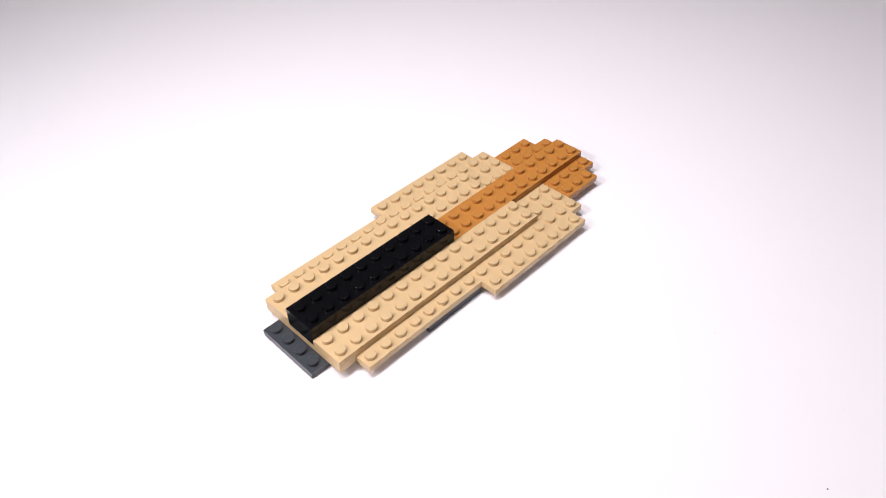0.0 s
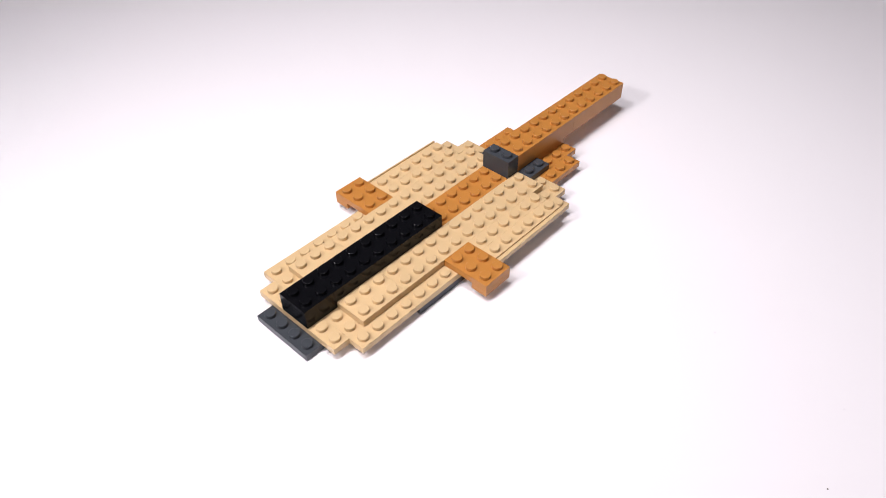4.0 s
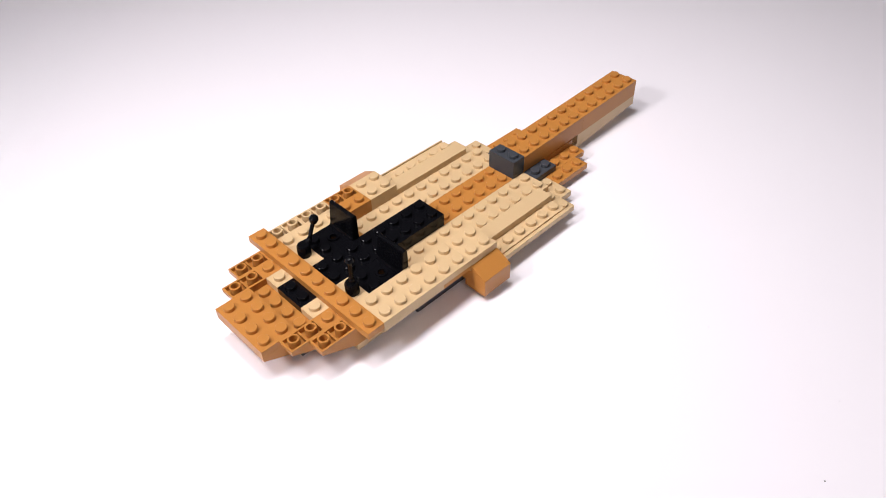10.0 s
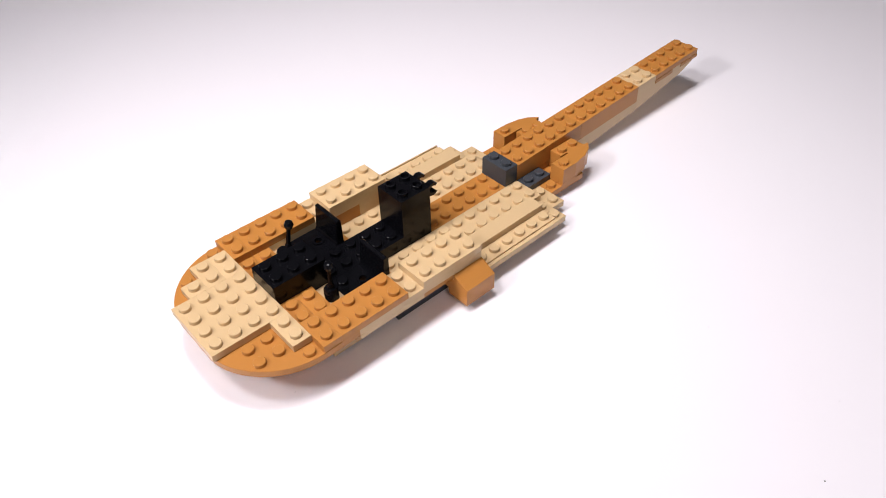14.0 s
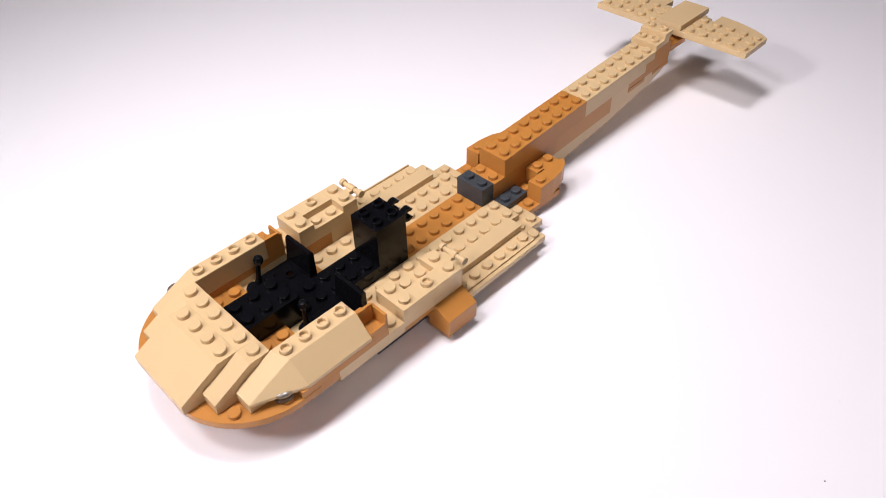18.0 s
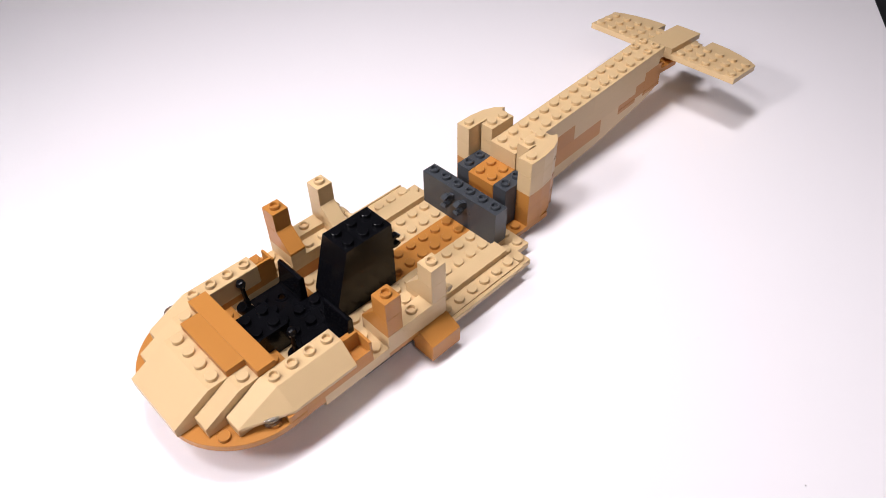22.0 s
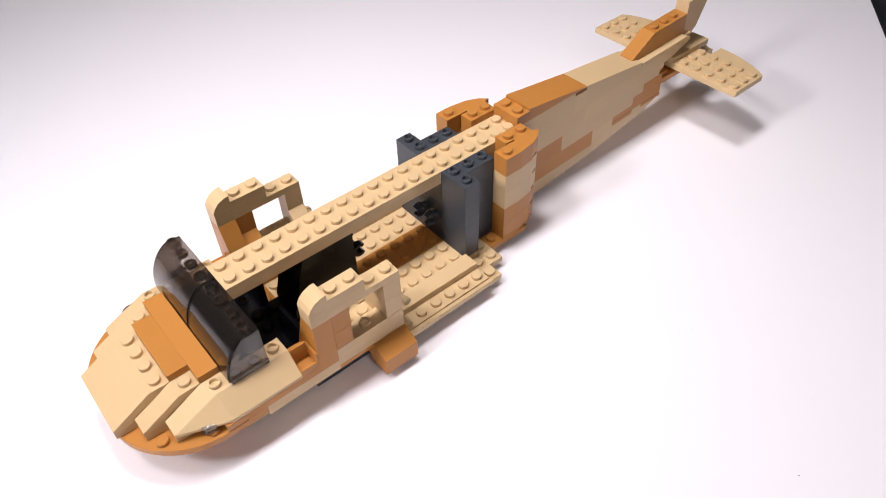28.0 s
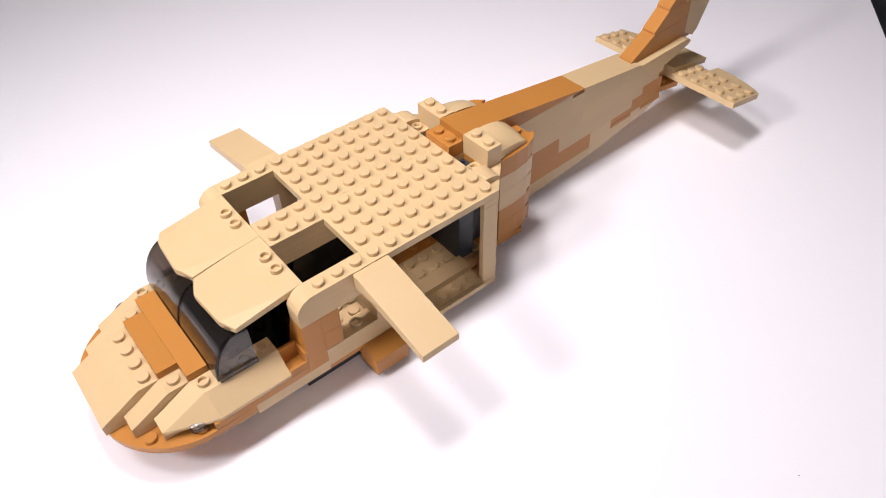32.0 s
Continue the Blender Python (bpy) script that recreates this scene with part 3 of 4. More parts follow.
# upper nose
narrow = [prism("y", [(0 - G, 7), (-3, 7), (-3, 7.5), (-1, 9.99), (0 - G, 9.99)], -3 + G, -2 - G), stud(-0.5, -2.5, 10)]
pair("slope", TAN, 17.37, 16.8, narrow, "narrow tan nose slope")
piece("brick", TAN, 17.37, plate(-1, 0, -2, 2, 7, 10))
wide = [prism("y", [(-1 - G, 7), (-4, 7), (-4, 7.4), (-2, 9.99), (-1 - G, 9.99)], -2 + G, 2 - G)] + studs(-2, -1, -2, 2, 10)
piece("slope", TAN, 17.87, wide, "wide tan nose slope")
piece("brick", TAN, 17.37, plate(26, 34, -1, 1, 7.5, 9) + [box(26, 33, -1, 1, 6, 7.5)], tail=True)
piece("brick", NOUGAT, 17.87, plate(18, 26, -1, 1, 6, 9), tail=True)
piece("plate", TAN, 17.87, [box(34, 35.6, -1, 1, 9, 10)] + studs(34, 35, -1, 1, 10, True), tail=True)
piece("plate", TAN, 17.9, [box(35, 35.95, -1, 1, 10, 11)] + studs(35, 36, -1, 1, 11, True), tail=True)
pair("wedge_brick", NOUGAT, 18.37, 18.15, finlet(5, 8), "orange-brown swept fairing brick beside the tail root")

# ---- 18.5 to 21.8 s: fairing tops, cockpit tiles, mast tower, side pillars ----
pair("wedge_brick", TAN, 18.9, 18.5, finlet(8, 11), "tan swept fairing brick beside the tail root")
piece("tile", NOUGAT, 19.3, tile(-1, 0, -2, 2, 10), "smooth orange-brown tile in front of the windscreen")
pair("pillar_brick", DARK, 19.35, 19.35, [box(18, 20, -2, -1, 3, 9)] + studs(18, 20, -2, -1, 9, True), "dark grey tall brick with open studs")
piece("tile", NOUGAT, 19.95, tile(0, 1, -3, 3, 10), "smooth orange-brown tile in front of the windscreen")


def inner_slope(a0, a1, h0, h1):
    """Slope that stands on the side wall and leans down towards the cabin."""
    pts = [(-5 + G, h0), (-3 - G, h0), (-3 - G, h0 + 0.4), (-4, h1 - 0.01), (-5 + G, h1 - 0.01)]
    return [prism("a", pts, a0 + G, a1 - G, 0.02), stud(a0 + 0.5, -4.5, h1)]


pair("slope", NOUGAT, 20.45, 19.95, inner_slope(6, 7, 8, 11))
pair("slope", TAN, 20.9, 19.95, inner_slope(9, 10, 8, 11))
front = [(6 + G, 5), (8 - G, 5), (8 - G, 13.99), (7, 13.99), (6 + G, 5.8)]
piece("tower_slope", BLACK, 20.4, [prism("y", front, G, 1 - G), stud(7.5, 0.5, 14)], "tall glossy black slope of the mast tower")
piece("tower_slope", BLACK, 20.85, [prism("y", front, -1 + G, -G), stud(7.5, -0.5, 14)], "tall glossy black slope of the mast tower")
piece("brick", BLACK, 20.9, plate(8, 10, -1, 1, 11, 14))


def post(a, h0, h1):
    return [box(a, a + 1, -5, -4, h0, h1), stud(a + 0.5, -4.5, h1, True)]


pair("post_brick", NOUGAT, 21.4, 21.4, post(6, 11, 14), "orange-brown one by one brick with an open stud")
pair("post_brick", TAN, 21.4, 21.4, post(9, 11, 14), "tan one by one brick with an open stud")
piece("brick", TAN, 21.35, plate(20, 28, -1, 1, 9, 12), tail=True)
piece("brick", TAN, 21.38, plate(28, 34, -1, 1, 9, 12), tail=True)
piece("plate", TAN, 21.38, [box(34, 36, -1, 1, 11, 12), box(34, 35, -1, 1, 10, 11)] + studs(34, 36, -1, 1, 12, True), tail=True)

# ---- 21.8 to 25.5 s: rear bulkhead, roof plate, window tops, windscreen ----
grips = []
for y in (-0.5, 0.5):
    grips.append(("clip", [box(15.8, 16.02, y - 0.18, y + 0.18, 6.9, 8.1), clip_ring(15.5, y, 7.5, -1)], ""))
piece("clip_brick", DARK, 21.9, [box(16, 17, -1, 1, 6, 9)] + studs(16, 17, -1, 1, 9, True), "dark grey brick with two clips", subs=grips)
pair("bulkhead_brick", DARK, 21.9, 21.9, [box(16, 17, -3, -1, 3, 9)] + studs(16, 17, -3, -1, 9, True), "dark grey tall bulkhead brick")
piece("plate", DARK, 22.3, plate(17, 20, -2, 2, 9), "dark grey plate behind the bulkhead")
lean = [(-5 + G, 6), (-3 - G, 6), (-3 - G, 7), (-4, 13.99), (-5 + G, 13.99)]
pair("post_slope", NOUGAT, 22.75, 22.7, [prism("a", lean, 5 + G, 6 - G), stud(5.5, -4.5, 14)], "tall orange-brown slope post of the cabin door")
piece("plate", DARK, 23.05, plate(16, 17, -3, 3, 9), "dark grey one by six plate on the bulkhead")
piece("plate", TAN, 23.07, plate(7, 13, -1, 1, 14), "tan two by six roof plate on the mast tower")
pair("plate", TAN, 23.43, 23.4, plate(6, 10, -5, -4, 14), "tan plate across the top of a side window")
pair("wedge_brick", TAN, 21.87, 21.87, finlet(11, 14), "tan swept fairing brick beside the tail root")


def windscreen():
    """Half of the curved smoked screen: one thin shell of front, top and two cheeks, with open studs and a foot rim."""
    out = [(1.02, 10.0), (1.03, 10.9), (1.09, 11.8), (1.19, 12.7), (1.32, 13.5), (1.48, 14.25), (1.68, 14.95), (1.93, 15.55), (2.2, 15.99), (3 - G, 15.99)]
    w = 0.11
    inn = [(p[0] + w, p[1]) for p in out[:5]] + [(1.48 + w, 14.1), (1.68 + w, 14.75), (1.93 + w * 0.9, 15.3), (2.2 + w * 0.4, 15.68), (3 - G, 15.68)]
    bm = bmesh.new()

    def ring(pts, ys):
        return [[bm.verts.new((p[0] * U, y * U, p[1] * PH)) for p in pts] for y in ys]
    o, n = ring(out, (-3.98, -0.02)), ring(inn, (-3.87, -0.13))
    q, r = ring([(3 - G, 10.0)], (-3.98, -0.02)), ring([(3 - G, 10.0)], (-3.87, -0.13))
    last = len(out) - 1
    for i in range(last):
        for k in (o, n):
            bm.faces.new((k[0][i], k[0][i + 1], k[1][i + 1], k[1][i])).smooth = True
    for k in (0, 1):
        bm.faces.new(o[k] + q[k])
        bm.faces.new(n[k] + r[k])
        bm.faces.new((o[k][0], q[k][0], r[k][0], n[k][0]))
        bm.faces.new((q[k][0], o[k][last], n[k][last], r[k][0]))
    bm.faces.new((o[0][0], o[1][0], n[1][0], n[0][0]))
    bm.faces.new((o[0][last], o[1][last], n[1][last], n[0][last]))
    bmesh.ops.recalc_face_normals(bm, faces=bm.faces)
    rims = [e for k in (0, 1) for i in range(last) for e in [bm.edges.get((o[k][i], o[k][i + 1]))] if e]
    bmesh.ops.bevel(bm, geom=rims, offset=0.1 * U, segments=3, affect="EDGES")
    bm.verts.index_update()
    shell = ([tuple(v.co) for v in bm.verts], [[v.index for v in f.verts] for f in bm.faces], True)
    bm.free()
    foot = prism("h", [(1.1, -4.08), (3.02, -4.08), (3.02, -3.99), (1.1, -3.99)], 10.0, 10.75, 0.02)
    return [shell, foot], [("stud", [stud(2.5, y - 0.5, 16.03, True)], "") for y in range(0, -4, -1)]


shell, tops = windscreen()
piece("windscreen", SMOKE, 23.95, flip(shell), "smoked clear curved windscreen half with open studs", subs=[(n, flip(p), x) for n, p, x in tops])
piece("windscreen", SMOKE, 24.4, shell, "smoked clear curved windscreen half with open studs", subs=tops)
piece("plate", TAN, 23.93, plate(28, 34, -1, 1, 12), tail=True)
spur = prism("y", [(34 + G, 12), (36, 12), (36, 10.9), (36.35, 11.05), (37.2, 11.5), (37.97, 12.1), (37.97, 12.997), (34 + G, 12.997)], -1 + G, 1 - G)
piece("jumper_plate", TAN, 23.95, [spur] + [stud(34.5 + i, 0, 13, True) for i in range(4)], "tan tail spur with a row of open studs", tail=True)
piece("brick", DARK, 24.75, plate(16, 20, -1, 1, 10, 12), "dark grey two by four brick on the bulkhead")
pair("plate", TAN, 24.92, 24.77, plate(5, 6, -5, -4, 14))
pair("plate", TAN, 24.95, 24.8, plate(5, 8, -5, -4, 15))
piece("wedge_brick", NOUGAT, 25.07, flip(finlet(14, 17)), "orange-brown swept fairing brick topping the tail root")
cap = [(34, 13.02), (37.98, 13.02), (37.98, 12.1), (38.35, 12.3), (38.6, 12.75), (38.5, 13.2), (38.1, 13.57), (33.45, 13.57), (33.45, 13.02)]
piece("tile", TAN, 25.3, [prism("y", cap, -1 + G, 1 - G)], tail=True)
piece("plate", NOUGAT, 25.4, [box(33, 39, -0.5, 0.5, 13, 14)] + [stud(33.5 + i, 0, 14) for i in range(6)], "orange-brown one by six plate under the fin", tail=True)

# ---- 25.5 to 28.3 s: roof beam, window arches, fin, columns ----
piece("wedge_brick", NOUGAT, 25.4, finlet(14, 17), "orange-brown swept fairing brick topping the tail root")
arch = [(5 + G, 16), (6 - G, 16), (6 - G, 17.99), (5.75, 17.95), (5.4, 17.6), (5.15, 17.0), (5 + G, 16.3)]
pair("curved_slope", TAN, 26.0, 25.9, [prism("y", arch, -5 + G, -4 - G)], "tan rounded cap over the window frame")
pair("plate", TAN, 26.2, 26.1, plate(6, 8, -5, -4, 16))
piece("plate", TAN, 26.3, plate(3, 7, -1, 1, 14))
piece("plate", TAN, 26.4, plate(3, 11, -1, 1, 15), "tan two by eight roof beam plate")
for t, h0, h1 in ((26.5, 10, 13), (26.7, 13, 16)):
    pair("bulkhead_brick", DARK, t, t + 0.1, [box(16, 17, -3, -1, h0, h1)] + studs(16, 17, -3, -1, h1, True))
for t, h0, h1 in ((26.55, 10, 13), (26.75, 13, 16)):
    pair("column_brick", DARK, t, t + 0.1, [box(17, 19, -2, -1, h0, h1)] + studs(17, 19, -2, -1, h1, True))
pair("column_brick", DARK, 22.27, 22.27, [box(17, 18, -2, -1, 3, 9)])
piece("brick", DARK, 26.85, plate(16, 17, -1, 1, 12, 14.9))
piece("plate", TAN, 26.9, plate(17, 21, -1, 1, 12, 15), "tan brick between the rear columns")
piece("plate", TAN, 27.0, plate(21, 22, -1, 1, 12, 16))
piece("brick", TAN, 26.9, [box(22, 27, -1, 1, 12, 16)], tail=True)
piece("brick", TAN, 25.27, plate(27, 28, -1, 1, 12, 15.2), tail=True)
piece("slope", TAN, 25.3, [prism("y", [(28, 13), (33.4, 13), (33.4, 13.85), (28, 15.87)], -1 + G, 1 - G)], "long tan slope along the tail boom", tail=True)
piece("plate", NOUGAT, 27.05, [box(22, 23, -1, 1, 16, 17.65)] + studs(22, 23, -1, 1, 17.65), tail=True)
piece("slope", NOUGAT, 27.1, [prism("y", [(23, 16), (28, 15.7), (28, 15.86), (23, 18.05)], -1 + G, 1 - G)], "long orange-brown slope along the tail boom", tail=True)
piece("fin_slope", NOUGAT, 27.15, [prism("y", [(32.98, 13.05), (38.4, 13.05), (38.4, 16.99), (35, 16.99), (32.98, 14.2)], -0.51, 0.51)] + [stud(35.5 + i, 0, 17) for i in range(3)], "orange-brown sloped fin brick", tail=True)
piece("fin_brick", TAN, 27.2, [prism("y", [(38.43, 14), (39.4, 12.6), (39.8, 13.4), (40.9, 18.99), (38.43, 18.99)], -0.5, 0.5), stud(39.4, 0, 19, True)], "tan rear fin brick", tail=True)
piece("plate", TAN, 27.75, plate(11, 19, -1, 1, 15), "tan two by eight roof beam plate")
piece("plate", TAN, 27.8, plate(13, 16, -1, 1, 14))
piece("plate", TAN, 27.85, plate(19, 21, -1, 1, 15))

# ---- 28.3 to 32 s: rear corners, wings, cockpit roof, cabin roof ----
corner_out = [(17 + G, -2 - G), (19, -2 - G), (19, -3), (17, -5 + G), (16 + G, -5 + G), (16 + G, -3), (17 + G, -3)]
corner_plate = [prism("h", corner_out, 16, 16.99, 0.02)] + [stud(a, y, 17, True) for a, y in ((17.5, -2.5), (18.5, -2.5), (16.5, -3.5), (17.5, -3.5), (16.5, -4.5))]
pair("corner_plate", TAN, 28.37, 28.33, corner_plate, "tan wedge corner plate with open studs")
pair("corner_post", TAN, 28.37, 28.33, [prism("h", [(16 + G, -5 + G), (17 - G, -5 + G), (17 - G, -4), (16.72, -4), (16.72, -4.7), (16 + G, -4.7)], 2.02, 16, 0.015)], "tall tan corner post of the rear door")
piece("fin_slope", NOUGAT, 28.35, [prism("y", [(35, 17), (38.4, 17), (38.4, 19.99), (36.2, 19.99), (35, 17.4)], -0.5, 0.5)] + [stud(36.7, 0, 20), stud(37.7, 0, 20)], "orange-brown sloped fin brick", tail=True)
pair("plate", TAN, 28.67, 28.63, plate(8, 10, -5, -4, 15))
pair("plate", TAN, 28.68, 28.64, plate(8, 10, -5, -4, 16))
wing = [(-4.99, 17.85), (-5.5, 17.8), (-10.15, 15.6), (-10.15, 14.5), (-6.3, 16.0), (-5.4, 15.6), (-5.02, 15.6), (-5.02, 17)]
pair("wing", TAN, 28.7, 28.73, [prism("a", wing, 8 + G, 10 - G, 0.02)], "short sloping tan stub wing")
pair("plate", NOUGAT, 28.77, 28.77, plate(18, 20, -2, -1, 16))
piece("plate", TAN, 29.9, tile(17, 19, -1, 1, 16))
piece("plate", NOUGAT, 29.9, [box(17, 18, -1, 1, 17, 19)] + studs(17, 18, -1, 1, 19), "orange-brown plate at the front of the tail ridge")
piece("slope", NOUGAT, 29.93, [prism("y", [(18, 17), (19, 16.02), (22.95, 16.02), (22.95, 18.52), (18, 20.0)], -0.996, 0.996)], "long orange-brown slope along the tail ridge")


def cockpit_roof():
    """Shallow roof wedge over the windscreen, right half: one gently sloping top, a long thin facet at each side."""
    def top(a):
        return 18 - 0.24 * (6 - a)
    edge = [(6 - G, -G, None), (6 - G, -4 + G, None), (5.1, -4.0, None), (2.5, -4.02, 16.8), (2.12, -3.25, None), (1.98, -1.05, None), (2.14, -0.7, None), (2.42, -0.04, 16.85), (4.4, -0.015, None)]
    bm = bmesh.new()
    t = [bm.verts.new((a * U, y * U, (top(a) if z is None else z) * PH)) for a, y, z in edge]
    b = [bm.verts.new((a * U, y * U, (top(a) - 0.96 if z is None else z - 0.75) * PH)) for a, y, z in edge]
    bm.faces.new([t[i] for i in (0, 1, 2, 4, 5, 6, 8)])
    bm.faces.new((t[2], t[3], t[4]))
    bm.faces.new((t[6], t[7], t[8]))
    bm.faces.new([b[i] for i in (0, 1, 2, 4, 5, 6, 8)])
    bm.faces.new((b[2], b[3], b[4]))
    bm.faces.new((b[6], b[7], b[8]))
    for i in range(len(edge)):
        j = (i + 1) % len(edge)
        bm.faces.new((b[i], b[j], t[j], t[i]))
    bmesh.ops.recalc_face_normals(bm, faces=bm.faces)
    bmesh.ops.bevel(bm, geom=list(bm.edges), offset=0.02 * U, segments=1, affect="EDGES")
    bm.verts.index_update()
    out = ([tuple(v.co) for v in bm.verts], [[v.index for v in f.verts] for f in bm.faces], False)
    bm.free()
    return [out, stud(5.5, -1.5, 17.9, True), stud(5.5, -2.5, 17.9, True)]


piece("cockpit_roof", TAN, 29.97, flip(cockpit_roof()), "tan cockpit roof wedge with two open studs")
piece("cockpit_roof", TAN, 30.4, cockpit_roof(), "tan cockpit roof wedge with two open studs")
pair("plate", TAN, 30.37, 29.97, plate(6, 9, -5, -4, 17))


def hump():
    """Curved slope whose back rolls down to the tail and whose outer shoulder is rounded."""
    n, m, verts, faces = 12, 8, [], []
    for i in range(n + 1):
        u = i / n
        high = 0.25 + 2.55 * math.sqrt(max(0.0, 1 - u ** 2.3))
        for j in range(m + 1):
            v = j / m
            verts.append(((19 + G + 2.3 * u) * U, (-1.01 - 1.85 * v * (1 - 0.12 * u)) * U, (17 + high * (1 - 0.55 * v ** 2.8)) * PH))
    for i in range(n):
        for j in range(m):
            k = i * (m + 1) + j
            faces.append([k, k + 1, k + m + 2, k + m + 1])
    rim = list(range(m + 1)) + [i * (m + 1) + m for i in range(1, n + 1)] + [n * (m + 1) + j for j in range(m - 1, -1, -1)] + [i * (m + 1) for i in range(n - 1, 0, -1)]
    base = len(verts)
    verts += [(verts[k][0], verts[k][1], 17 * PH) for k in rim]
    for i in range(len(rim)):
        j = (i + 1) % len(rim)
        faces.append([rim[i], rim[j], base + j, base + i])
    faces.append([base + i for i in range(len(rim))])
    return [(verts, faces, True)]


for turn, t in ((flip, 30.75), (list, 31.1)):
    piece("curved_slope", TAN, t, turn(hump()), "tan curved slope brick beside the tail ridge")
for turn, t in ((flip, 31.15), (list, 31.9)):
    piece("brick", TAN, t, turn(plate(18, 19, -3, -1, 17, 20)), "tan brick in front of the curved slope")
pair("small_slope", TAN, 30.95, 30.8, [prism("y", [(17 + G, 17), (18 - G, 17), (18 - G, 17.45), (17.8, 17.75), (17.5, 17.97), (17.15, 18.05), (17 + G, 17.98)], -4 + G, -2.85)], "small tan curved slope on the rear corner")
piece("plate", TAN, 30.73, plate(6, 9, -1, 1, 16))
piece("plate", TAN, 31.43, plate(6, 9, -1, 1, 17))
piece("plate", TAN, 30.75, plate(9, 17, -1, 1, 16))
piece("fin_slope", NOUGAT, 31.1, [prism("y", [(36.2, 20), (37.9, 20), (37.9, 22.99), (37.4, 23), (36.2, 20.4)], -0.5, 0.5), box(37.4, 37.9, -0.5, 0.5, 23, 26)], "orange-brown sloped fin top", tail=True)
piece("fin_brick", TAN, 31.1, [prism("y", [(37.93, 20), (38.45, 20), (38.45, 19.02), (40.9, 19.02), (42.2, 25), (37.93, 25)], -0.5, 0.5)], "tan rear fin top", tail=True)
piece("plate", TAN, 31.47, plate(9, 17, 0, 5, 17), "tan roof plate covering the cabin")
piece("plate", TAN, 31.9, plate(9, 17, -5, 0, 17), "tan roof plate covering the cabin")


